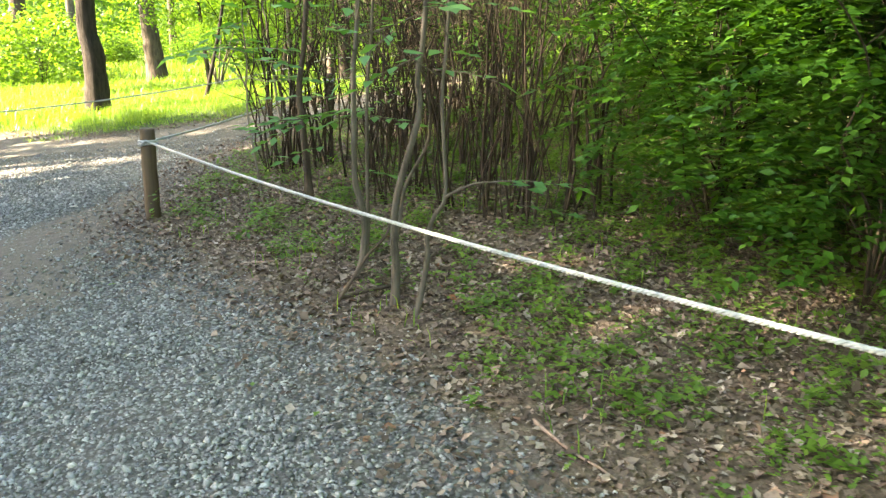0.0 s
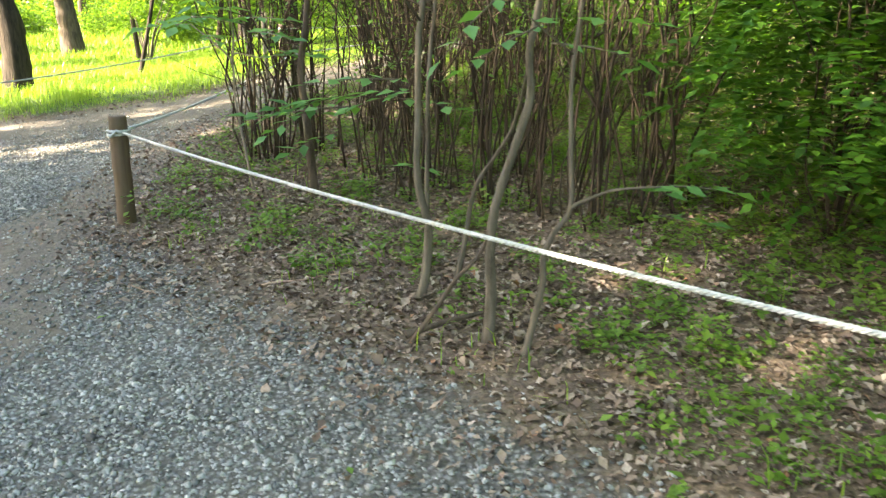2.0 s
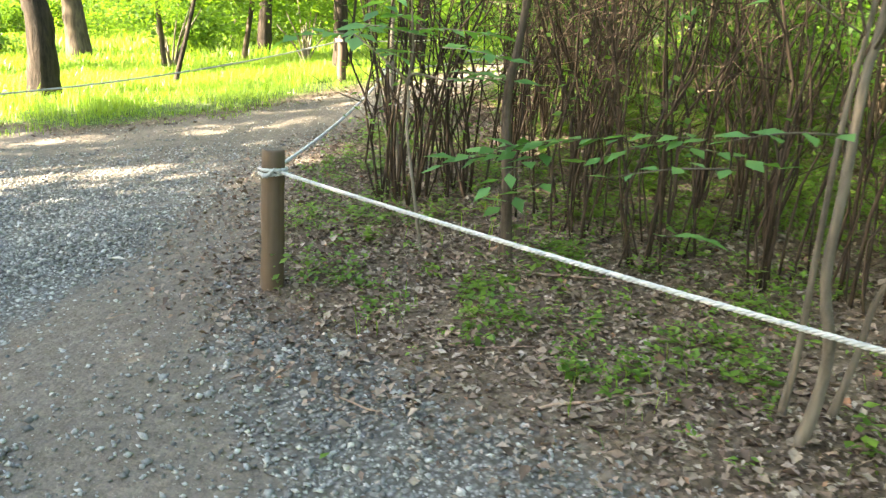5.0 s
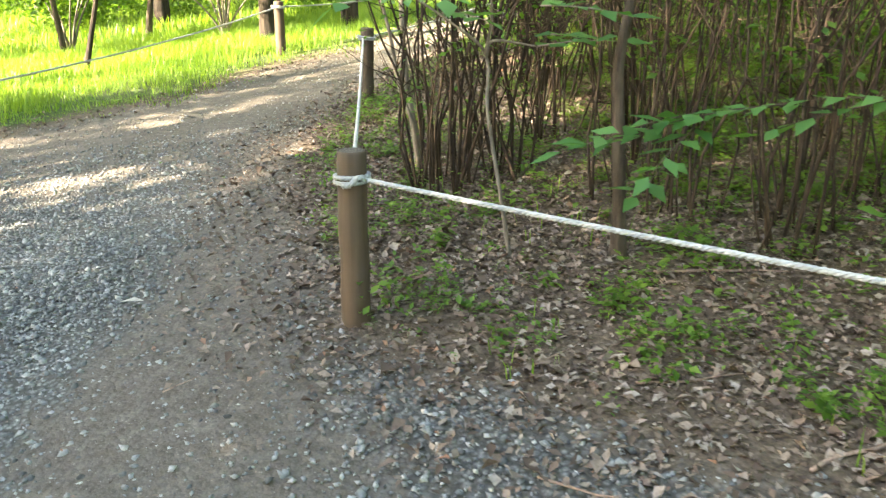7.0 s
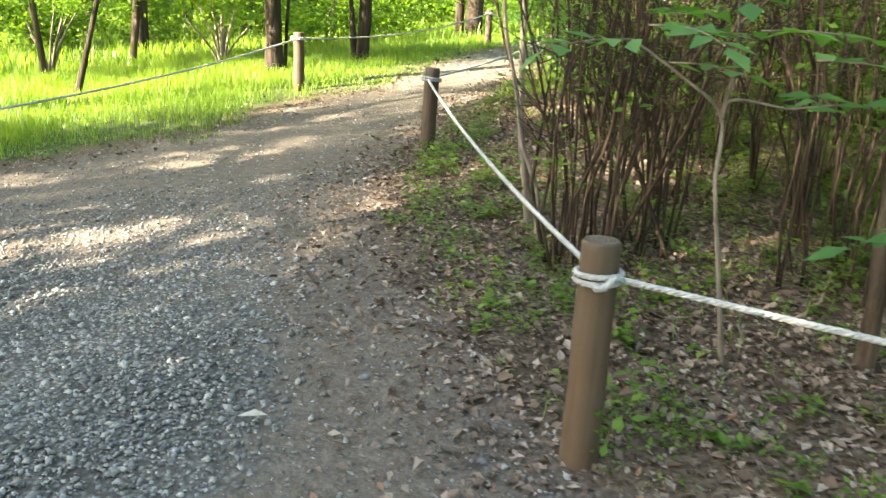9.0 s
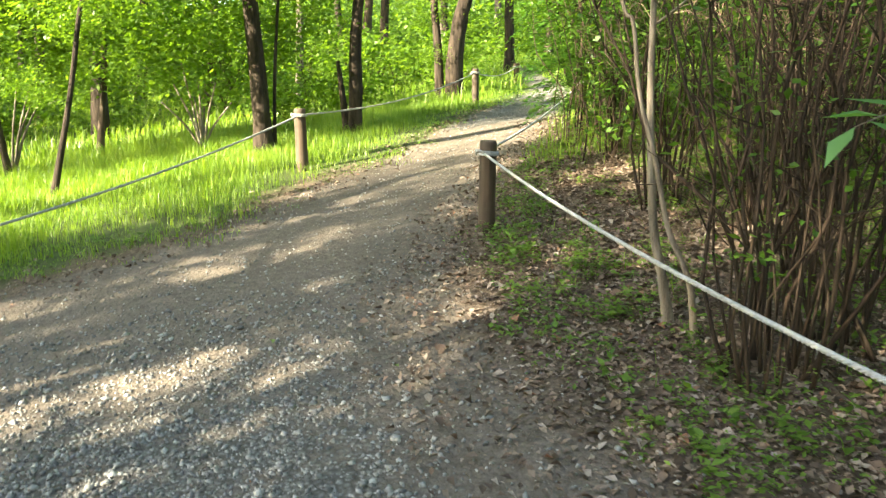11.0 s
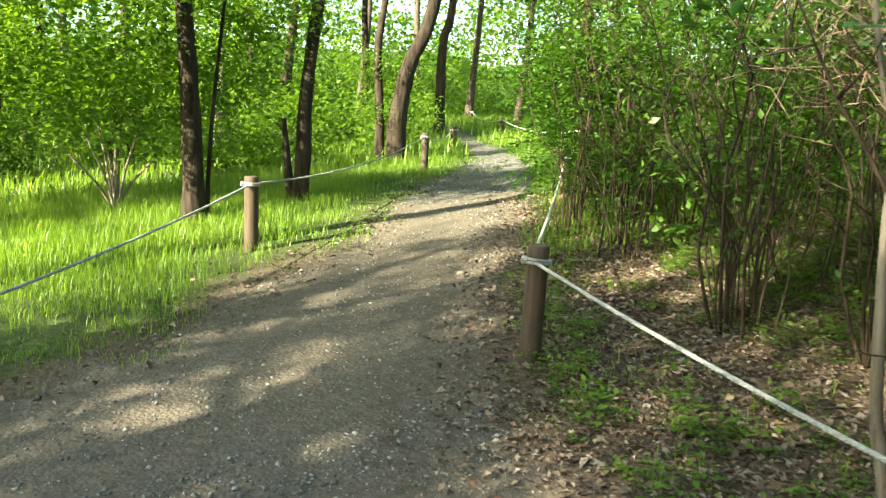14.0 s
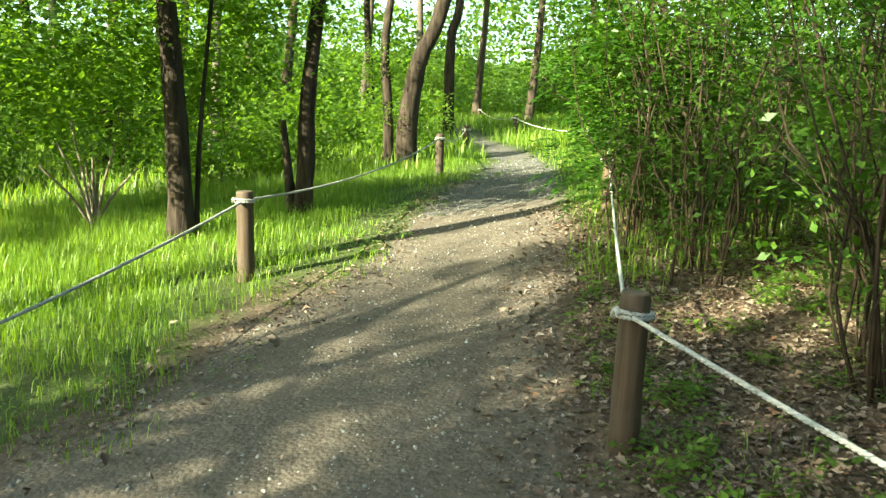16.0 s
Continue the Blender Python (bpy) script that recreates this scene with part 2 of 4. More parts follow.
def spline(points, n):
    """Points along a smooth curve through the control points."""
    p = np.array(points, float)
    if len(p) == 2:
        return p[0] + (p[1] - p[0]) * np.linspace(0, 1, n)[:, None]
    q = np.vstack([2 * p[0] - p[1], p, 2 * p[-1] - p[-2]])
    out = []
    for u in np.linspace(0, len(p) - 1, n):
        i = min(int(u), len(p) - 2)
        t = u - i
        a, b, c, d = q[i:i + 4]
        out.append(0.5 * (2 * b + (c - a) * t + (2 * a - 5 * b + 4 * c - d) * t * t + (3 * b - a - 3 * c + d) * t ** 3))
    return np.array(out)


def tube_arrays(points, radii, sides=6, rng=None, lumps=0.0):
    """Rings of vertices and quads round a line; ends closed to a point."""
    p, r = np.asarray(points, float), np.asarray(radii, float)
    tang = np.gradient(p, axis=0)
    tang /= np.linalg.norm(tang, axis=1)[:, None] + 1e-9
    ref = np.array([0.0, 1.0, 0.0]) if abs(tang[0][1]) < 0.8 else np.array([1.0, 0.0, 0.0])
    side = np.cross(tang, ref)
    side /= np.linalg.norm(side, axis=1)[:, None] + 1e-9
    up = np.cross(side, tang)
    ang = np.arange(sides) * 2 * math.pi / sides
    wob = 1.0 if rng is None or lumps == 0 else 1 + rng.normal(0, lumps, (len(p), sides))
    rr = r[:, None] * np.ones(sides) * wob
    ring = p[:, None, :] + rr[..., None] * (np.cos(ang)[None, :, None] * side[:, None, :] + np.sin(ang)[None, :, None] * up[:, None, :])
    verts = ring.reshape(-1, 3)
    faces = []
    for i in range(len(p) - 1):
        for k in range(sides):
            a, b = i * sides + k, i * sides + (k + 1) % sides
            faces.append((a, b, b + sides, a + sides))
    faces.append(tuple(range(sides))[::-1])
    faces.append(tuple((len(p) - 1) * sides + k for k in range(sides)))
    return verts, faces


class Heap:
    """Collects pieces that become one mesh."""

    def __init__(self):
        self.v, self.f, self.n = [], [], 0

    def add(self, verts, faces):
        self.v.append(np.asarray(verts, float))
        self.f += [tuple(i + self.n for i in f) for f in faces]
        self.n += len(verts)

    def tube(self, points, radii, sides=6, rng=None, lumps=0.0):
        self.add(*tube_arrays(points, radii, sides, rng, lumps))

    def mesh(self, name, mat, smooth=True):
        return mesh_of(name, np.vstack(self.v), self.f, mat, smooth)


def turns(rng, n, tilt):
    """Random frames: yaw anywhere, leaning up to about tilt radians. Returns along, across and normal."""
    yaw = rng.uniform(0, 2 * math.pi, n)
    pit, rol = rng.normal(0, tilt, n), rng.normal(0, tilt, n)
    a = np.stack([np.cos(yaw) * np.cos(pit), np.sin(yaw) * np.cos(pit), np.sin(pit)], -1)
    z = np.array([0, 0, 1.0]) + 0 * a
    b = np.cross(z, a)
    b /= np.linalg.norm(b, axis=1)[:, None] + 1e-9
    nrm = np.cross(a, b)
    b2 = b * np.cos(rol)[:, None] + nrm * np.sin(rol)[:, None]
    return a, b2, np.cross(a, b2)


def leaf_arrays(rng, at, along, across, normal, length, width, curl=0.15, fold=0.18):
    """Pointed oval leaves folded along the midrib: six corners, four triangles each."""
    n = len(at)
    L, W = np.broadcast_to(length, (n,))[:, None], np.broadcast_to(width, (n,))[:, None]
    c = (rng.uniform(-0.4, 1.0, n) * curl)[:, None] * L
    lift = (rng.uniform(0.2, 1.0, n) * fold)[:, None] * W
    p0 = at
    p1 = at + along * L * 0.42 + across * W * 0.5 + normal * lift
    p2 = at + along * L * 0.42 - across * W * 0.5 + normal * lift
    p3 = at + along * L * 0.45 + normal * c * 0.4 * -1
    p4 = at + along * L - normal * c
    v = np.stack([p0, p1, p2, p3, p4], 1).reshape(-1, 3)
    base = (np.arange(n) * 5)[:, None, None]
    t = base + np.array([[0, 3, 1], [0, 2, 3], [3, 4, 1], [3, 2, 4]])[None]
    return v, t.reshape(-1, 3)


def plain_leaf_arrays(rng, at, along, across, normal, length, width):
    """Leaves seen from afar: a folded lozenge of two triangles."""
    n = len(at)
    L, W = np.broadcast_to(length, (n,))[:, None], np.broadcast_to(width, (n,))[:, None]
    lift = normal * W * 0.15
    v = np.stack([at, at + along * L * 0.45 + across * W * 0.55 + lift, at + along * L, at + along * L * 0.45 - across * W * 0.55 + lift], 1).reshape(-1, 3)
    t = (np.arange(n) * 4)[:, None, None] + np.array([[0, 2, 1], [0, 3, 2]])[None]
    return v, t.reshape(-1, 3)


def join_leaves(name, chunks, mat):
    vs, ts, k = [], [], 0
    for v, t in chunks:
        vs.append(v)
        ts.append(t + k)
        k += len(v)
    return quick_mesh(name, np.vstack(vs), np.vstack(ts), mat)


# ---------- ground ----------
def build_ground():
    def axis(lo, hi, near_lo, near_hi, step):
        core = np.arange(near_lo, near_hi + step / 2, step)
        def tail(start, end):
            out, d, v = [], step, start
            while abs(v - start) < abs(end - start):
                d *= 1.22
                v += d if end > start else -d
                out.append(v)
            return out
        return np.array(tail(near_lo, lo)[::-1] + list(core) + tail(near_hi, hi))
    xs, ys = axis(-600, 600, -7, 6, 0.07), axis(-600, 900, 0.5, 19, 0.07)
    X, Y = np.meshgrid(xs, ys)
    Z = height(X, Y)
    way = on_path(X, Y)
    near = np.clip(1 - (np.hypot(X + 1, Y - 9) - 14) / 10, 0, 1)
    flat = [(float(a), float(b)) for a, b in zip(X.ravel(), Y.ravel())]
    rough = np.array([noise.noise((a * 1.1, b * 1.1, 0.0)) * 0.6 + noise.noise((a * 4.3, b * 4.3, 3.0)) * 0.3 if abs(a) < 40 and -20 < b < 60 else 0.0 for a, b in flat]).reshape(Z.shape)
    Z = Z + rough * near * np.where(way > 0, 0.012, 0.03) - 0.02 * np.clip(way * 3, 0, 1)
    ny, nx = X.shape
    idx = np.arange(nx * ny).reshape(ny, nx)
    quads = np.stack([idx[:-1, :-1], idx[:-1, 1:], idx[1:, 1:], idx[1:, :-1]], -1).reshape(-1, 4)
    me = quick_mesh("ground", np.stack([X, Y, Z], -1).reshape(-1, 3), quads, M_GROUND, 4)
    me.shade_smooth()
    path = np.clip(0.5 + way * 1.6, 0, 1)
    gravel = np.where(Y > 15, 0.75, np.clip(stone_cover(X, Y), 0.05, 1))
    turf = np.clip(np.maximum(beyond_path(X, Y) * 1.0 + 0.2, (Y - 12.5) * 0.5), 0, 1)
    turf = np.where(X < -7, 1.0, turf)
    for name, values in (("path", path), ("gravel", gravel), ("turf", turf)):
        me.attributes.new(name, "FLOAT", "POINT").data.foreach_set("value", values.ravel().astype(np.float32))
    tagged(new("ground", me), "sloping woodland ground with gravel path, leaf mould and turf", "ground", kind="structure")


build_ground()


# ---------- fence: posts and ropes ----------
def post_mesh(radius, tall, seed):
    rng = np.random.default_rng(seed)
    zs = [-0.12, 0.0, 0.1, 0.25, 0.4, tall * 0.8, tall - 0.03, tall - 0.008, tall]
    rs = [radius * k for k in (1.05, 1.04, 1.02, 1.0, 0.99, 0.985, 0.98, 0.96, 0.88)]
    lean = rng.normal(0, 0.0015, (len(zs), 2))
    lean[-4:] = lean[-4]
    pts = np.array([(lean[i, 0], lean[i, 1], z) for i, z in enumerate(zs)])
    h = Heap()
    h.tube(pts, rs, 20, rng, 0.012)
    me = h.mesh("post_body", M_POST)
    me.materials.append(M_END)
    me.polygons[len(me.polygons) - 1].material_index = 1
    me.polygons[len(me.polygons) - 1].use_smooth = False
    return me


def strands(points, radius, per_metre=16, mat=None, name="rope"):
    """Three strands laid round each other along a line."""
    p = np.asarray(points, float)
    seg = np.linalg.norm(np.diff(p, axis=0), axis=1)
    s = np.r_[0, np.cumsum(seg)]
    n = max(12, int(s[-1] * per_metre * 7))
    u = np.linspace(0, s[-1], n)
    c = np.stack([np.interp(u, s, p[:, k]) for k in range(3)], -1)
    tang = np.gradient(c, axis=0)
    tang /= np.linalg.norm(tang, axis=1)[:, None] + 1e-9
    side = np.cross(tang, [0.13, 0.21, 0.97])
    side /= np.linalg.norm(side, axis=1)[:, None] + 1e-9
    up = np.cross(side, tang)
    h = Heap()
    for k in range(3):
        a = u * per_metre * 2 * math.pi + k * 2 * math.pi / 3
        line = c + radius * 0.5 * (np.cos(a)[:, None] * side + np.sin(a)[:, None] * up)
        h.tube(line, np.full(n, radius * 0.58), 5)
    return h.mesh(name, mat or M_ROPE)


ROPE_R = 0.0095
POSTS = {}


def wooden_post(key, x, y, tall, tie, radius=0.055, lean=(0.0, 0.0), label="weathered round brown wooden post holding the path rope", mat=None):
    z = ground_z(x, y)
    ob = thing("wooden_post", (x, y, z), label, "post", "posts of the rope fence")
    ob.rotation_euler = (radians(lean[1]), radians(lean[0]), random.uniform(0, 6))
    part("body", post_mesh(radius, tall, int(abs(x * 71 + y * 13))), ob)
    for k in range(2):
        a = np.linspace(0, 2 * math.pi, 40)
        r = radius + ROPE_R * 0.85
        ring = np.stack([np.cos(a) * r, np.sin(a) * r, tie + (k - 0.5) * ROPE_R * 1.9 + 0.004 * np.sin(a + k)], -1)
        part("rope_loop", strands(ring, ROPE_R * 0.95, 16, mat or M_ROPE, "rope_loop"), ob, "rope wound round the post")
    a = np.linspace(-0.5, 0.6, 10)
    r = radius + ROPE_R * 2.3
    knot = np.stack([np.cos(a) * r, np.sin(a) * r, tie + 0.018 * np.sin(a * 5)], -1)
    part("knot", strands(knot, ROPE_R * 1.1, 16, mat or M_ROPE, "knot"), ob, "knot of the rope")
    POSTS[key] = Vector((x + math.sin(radians(lean[0])) * tie, y - math.sin(radians(lean[1])) * tie, z + tie))
    return ob


def rope(a, b, sag, mat=None, label="white twisted rope slung between two wooden posts", radius=ROPE_R, shift=0.055):
    pa, pb = np.array(POSTS[a]), np.array(POSTS[b])
    d = (pb - pa) / np.linalg.norm(pb - pa)
    pa, pb = pa + d * shift, pb - d * shift
    k = np.linspace(0, 1, 60)
    line = pa + (pb - pa) * k[:, None]
    line[:, 2] -= 4 * sag * k * (1 - k)
    me = strands(line, radius, 16, mat)
    tagged(new("rope", me), label, "rope", "ropes along the path")


wooden_post("Z", 2.0, 0.4, 0.70, 0.60)
wooden_post("A", -2.215, 6.19, 0.70, 0.595, 0.057)
wooden_post("B", -1.285, 10.28, 0.63, 0.545, 0.058, (-2.0, 0))
wooden_post("C", 1.88, 13.82, 0.54, 0.48, 0.058, label="orange-brown wooden post holding the rope beside shrubs")
wooden_post("D0", 5.9, 18.2, 0.46, 0.38)
wooden_post("D1", 8.9, 24.8, 0.46, 0.40)
wooden_post("D2", 12.6, 31.9, 0.46, 0.40)
wooden_post("L0", -5.5, 9.75, 0.66, 0.58, mat=M_OLD_ROPE)
wooden_post("L1", -1.61, 13.84, 0.66, 0.59, 0.062, mat=M_OLD_ROPE, label="sunlit grey-brown wooden post standing in tall grass")
wooden_post("L2", 2.5, 17.9, 0.60, 0.53, 0.058, mat=M_OLD_ROPE, label="brown wooden post standing in grass at the path edge")
wooden_post("L3", 5.8, 22.3, 0.46, 0.38, 0.07, mat=M_OLD_ROPE, label="brown wooden post standing in grass at the path edge")
rope("A", "Z", 0.085)
rope("A", "B", 0.06)
rope("B", "C", 0.06)
rope("C", "D0", 0.12)
rope("D0", "D1", 0.15)
rope("D1", "D2", 0.15)
GREY = "greyed rope slung low between wooden posts over grass"
rope("L1", "L0", 0.10, M_OLD_ROPE, GREY)
rope("L1", "L2", 0.12, M_OLD_ROPE, GREY)
rope("L2", "L3", 0.12, M_OLD_ROPE, GREY)


# ---------- saplings by the rope ----------
def broad_sprig(rng, chunks, tip, way, count, leaf=0.10, span=0.45):
    """A flat spray of broad pointed leaves set alternately along a thin twig."""
    way = np.array(way, float) / np.linalg.norm(way)
    side = np.cross(way, [0, 0, 1.0])
    side /= np.linalg.norm(side)
    at, al = [], []
    for k in range(count):
        s = k / max(1, count - 1)
        at.append(np.array(tip) + way * span * s + np.array([0, 0, -0.05 * s * s]))
        sgn = 1 if k % 2 else -1
        d = way * 0.55 + side * sgn * (0.9 if k < count - 1 else 0.0) + np.array([0, 0, rng.normal(-0.1, 0.12)])
        al.append(d / np.linalg.norm(d))
    at, al = np.array(at), np.array(al)
    up = np.array([0, 0, 1.0]) + rng.normal(0, 0.22, al.shape)
    ac = np.cross(up, al)
    ac /= np.linalg.norm(ac, axis=1)[:, None]
    nr = np.cross(al, ac)
    L = rng.uniform(0.75, 1.15, len(at)) * leaf
    chunks.append(leaf_arrays(rng, at, al, ac, nr, L, L * 0.5, 0.12, 0.16))
    return np.array([tip, np.array(tip) + way * span * 0.5 + np.array([0, 0, -0.0125]), np.array(tip) + way * span + np.array([0, 0, -0.05])])


def sapling(name, stems, label, mat, sprigs=(), seed=1, leaf=0.10, category="sapling", group="", grow=1.3):
    """Bent thin trunks through a few control points, each carried on upwards, with sprays of leaves."""
    rng = np.random.default_rng(seed)
    x, y = stems[0][1][0][0], stems[0][1][0][1]
    z0 = ground_z(x, y)
    ob = thing(name, (x, y, z0), label, category, group)
    base = np.array([x, y, z0])
    chunks = []
    for k, (radius, pts, upward) in enumerate(stems):
        p = np.array(pts, float)
        if k == 0 or upward:
            p[0][2] = min(p[0][2], ground_z(p[0][0], p[0][1])) - 0.05
        if upward:
            d = p[-1] - p[-2]
            d = d / np.linalg.norm(d) * 0.6 + np.array([0, 0, 0.8])
            p = np.vstack([p, p[-1] + d * grow * 0.5, p[-1] + d * grow + rng.normal(0, 0.08, 3)])
        line = spline(p, len(p) * 6)
        s = np.linspace(0, 1, len(line))
        rr = radius * (0.4 * np.exp(-s * 14) + 1.0 - 0.55 * s)
        h = Heap()
        h.tube(line - base, rr, 9, rng, 0.035)
        if upward:
            for j in range(5):
                i = rng.integers(len(line) * 2 // 3, len(line) - 1)
                d = np.array([rng.normal(), rng.normal(), 0.5])
                d /= np.linalg.norm(d)
                tw = spline([line[i], line[i] + d * 0.22 + [0, 0, 0.03], line[i] + d * 0.5 + [0, 0, 0.1]], 7)
                hb = Heap()
                hb.tube(tw - base, np.linspace(radius * 0.3, radius * 0.1, 7), 5)
                part("branch", hb.mesh("branch", mat), ob)
                broad_sprig(rng, chunks, tw[-1] - base, d * [1, 1, 0.2], 7, leaf)
                broad_sprig(rng, chunks, tw[3] - base, d * [-0.4, 1, 0.2], 6, leaf)
        part("trunk" if k == 0 else "branch" if not upward else "second_trunk", h.mesh("trunk", mat), ob)
    for tip, way, count, span in sprigs:
        line = broad_sprig(rng, chunks, np.array(tip) - base, way, count, leaf, span)
        tw = Heap()
        tw.tube(spline(line, 6), np.linspace(0.004, 0.0015, 6), 5)
        part("twig", tw.mesh("twig", mat), ob)
    if chunks:
        part("leaves", join_leaves("leaves", chunks, M_FRESH), ob, "fresh green pointed leaves")
    return ob


sapling("sapling", [(0.021, [(-0.51, 4.36, 0.12), (-0.47, 4.35, 0.24), (-0.46, 4.35, 0.46), (-0.51, 4.36, 0.68), (-0.51, 4.36, 0.97), (-0.51, 4.36, 1.28), (-0.49, 4.36, 1.48)], True),
                    (0.013, [(-0.47, 4.52, 0.12), (-0.45, 4.51, 0.35), (-0.45, 4.51, 0.62), (-0.45, 4.51, 1.01), (-0.44, 4.51, 1.25), (-0.42, 4.51, 1.49)], True)],
        "slender grey sapling with a thin second trunk behind the rope", M_BARK_GREY, seed=3, group="saplings behind the rope",
        sprigs=[((-0.6, 4.3, 1.12), (-1, -0.3, 0.1), 7, 0.4), ((-0.8, 4.5, 0.98), (-1, 0.2, 0), 6, 0.35)])
sapling("sapling", [(0.022, [(-0.28, 3.82, 0.14), (-0.27, 3.82, 0.33), (-0.28, 3.82, 0.49), (-0.27, 3.82, 0.67), (-0.22, 3.8, 0.87), (-0.16, 3.78, 1.1), (-0.17, 3.78, 1.27), (-0.14, 3.77, 1.51)], True),
                    (0.013, [(-0.31, 4.47, 0.15), (-0.27, 4.46, 0.39), (-0.23, 4.45, 0.63), (-0.11, 4.31, 0.9), (-0.12, 4.0, 1.2), (-0.16, 3.85, 1.3)], False)],
        "crooked grey-brown sapling bent in the middle of its trunk", M_BARK_GREY, seed=5, group="saplings behind the rope",
        sprigs=[((-0.16, 3.7, 1.36), (-1, -0.3, -0.35), 6, 0.3), ((-0.3, 3.75, 1.45), (-0.8, -0.4, -0.6), 5, 0.28), ((-0.1, 3.75, 1.3), (1, -0.2, 0), 6, 0.3)])
sapling("sapling", [(0.013, [(-0.18, 3.65, 0.13), (-0.12, 3.63, 0.41), (-0.12, 3.62, 0.54), (-0.09, 3.61, 0.64), (-0.04, 3.59, 0.74), (-0.05, 3.6, 0.97), (-0.06, 3.6, 1.21), (-0.04, 3.59, 1.52)], True),
                    (0.009, [(-0.04, 3.59, 0.74), (0.01, 3.57, 0.77), (0.09, 3.54, 0.81), (0.2, 3.5, 0.83)], False)],
        "thin forked grey sapling with a side branch", M_BARK_GREY, seed=8, group="saplings behind the rope",
        sprigs=[((0.2, 3.5, 0.83), (1, 0.1, 0.05), 8, 0.35), ((0.15, 3.52, 0.82), (0.9, 0.7, -0.1), 7, 0.3), ((0.3, 3.6, 0.7), (1, 0.4, -0.1), 7, 0.3)])
sapling("sapling", [(0.031, [(-1.01, 6.27, 0.15), (-1.03, 6.27, 0.48), (-1.06, 6.27, 0.8), (-1.07, 6.27, 1.03), (-1.02, 6.27, 1.4)], True)],
        "straight dark grey young tree behind the rope", M_BARK_BROWN, seed=9, group="saplings behind the rope", leaf=0.135,
        sprigs=[((-0.84, 5.74, 0.88), (-0.9, 0.45, -0.2), 9, 0.4), ((-0.99, 5.83, 0.85), (-1, 0.2, -0.15), 8, 0.4), ((-1.0, 5.8, 0.8), (-0.6, -0.3, -0.2), 7, 0.3),
                ((-0.51, 5.43, 0.93), (-0.8, 0.5, -0.2), 8, 0.4), ((-0.5, 5.5, 0.9), (0.8, -0.5, 0), 8, 0.4), ((-0.9, 6.1, 0.6), (-0.7, -0.5, -0.1), 7, 0.3), ((-0.7, 5.65, 0.9), (-0.9, 0.3, -0.05), 9, 0.45), ((-1.15, 5.93, 0.76), (-0.8, 0.5, -0.1), 7, 0.3), ((-0.45, 5.35, 0.95), (-0.7, 0.7, 0), 9, 0.45), ((-0.6, 5.3, 0.55), (0.6, 0.3, 0), 7, 0.3)])
sapling("sapling", [(0.010, [(-1.42, 6.52, 0.1), (-1.48, 6.55, 0.44), (-1.53, 6.58, 0.77), (-1.54, 6.59, 1.01), (-1.67, 6.67, 1.14), (-1.82, 6.76, 1.25)], False),
                    (0.009, [(-1.54, 6.59, 1.01), (-1.51, 6.57, 1.07), (-1.35, 6.48, 1.05)], False),
                    (0.008, [(-1.54, 6.59, 1.01), (-1.52, 6.58, 1.2), (-1.55, 6.6, 1.6)], False)],
        "pale branching sapling with broad leaves on its tips", M_BARK_PALE, seed=11, group="saplings behind the rope", leaf=0.145,
        sprigs=[((-1.82, 6.76, 1.25), (-0.9, -0.1, 0.02), 8, 0.35), ((-1.7, 6.7, 1.18), (0.3, -0.9, 0.1), 7, 0.3), ((-1.35, 6.48, 1.05), (0.9, -0.3, 0.2), 8, 0.35),
                ((-1.55, 6.6, 1.5), (-0.5, -0.8, -0.2), 8, 0.35), ((-1.8, 6.7, 1.3), (0.7, -0.5, 0.05), 8, 0.35), ((-1.5, 6.5, 1.3), (1, -0.2, 0.1), 8, 0.4), ((-1.75, 6.6, 1.3), (-0.2, -0.9, 0.0), 8, 0.35), ((-1.4, 6.35, 1.22), (0.8, -0.6, 0.05), 8, 0.35), ((-1.6, 6.6, 1.35), (0.2, 0.9, 0.1), 8, 0.4), ((-1.3, 6.45, 1.1), (0.7, 0.6, 0.0), 8, 0.35)])
sapling("sapling", [(0.024, [(-1.36, 8.27, 0.18), (-1.40, 8.30, 0.42), (-1.43, 8.33, 0.63), (-1.45, 8.34, 0.91), (-1.46, 8.35, 1.24), (-1.46, 8.35, 1.67)], True),
                    (0.014, [(-1.45, 8.01, 0.17), (-1.47, 8.03, 0.44), (-1.54, 8.1, 0.68), (-1.58, 8.16, 0.99), (-1.63, 8.21, 1.25), (-1.65, 8.24, 1.54), (-1.69, 8.28, 1.67)], True)],
        "pale twin-stemmed sapling crossing behind the rope", M_BARK_PALE, seed=13, group="saplings behind the rope")
sapling("dead_branch", [(0.011, [(-0.62, 3.9, 0.1), (-0.5, 3.86, 0.24), (-0.41, 3.84, 0.39), (-0.31, 3.82, 0.52), (-0.26, 3.81, 0.75)], False),
                        (0.016, [(-0.6, 3.9, 0.14), (-0.42, 3.95, 0.17), (-0.2, 4.0, 0.2)], False)],
        "dark broken branch leaning from a rotten stub", M_BARK_BROWN, seed=17, category="branch")


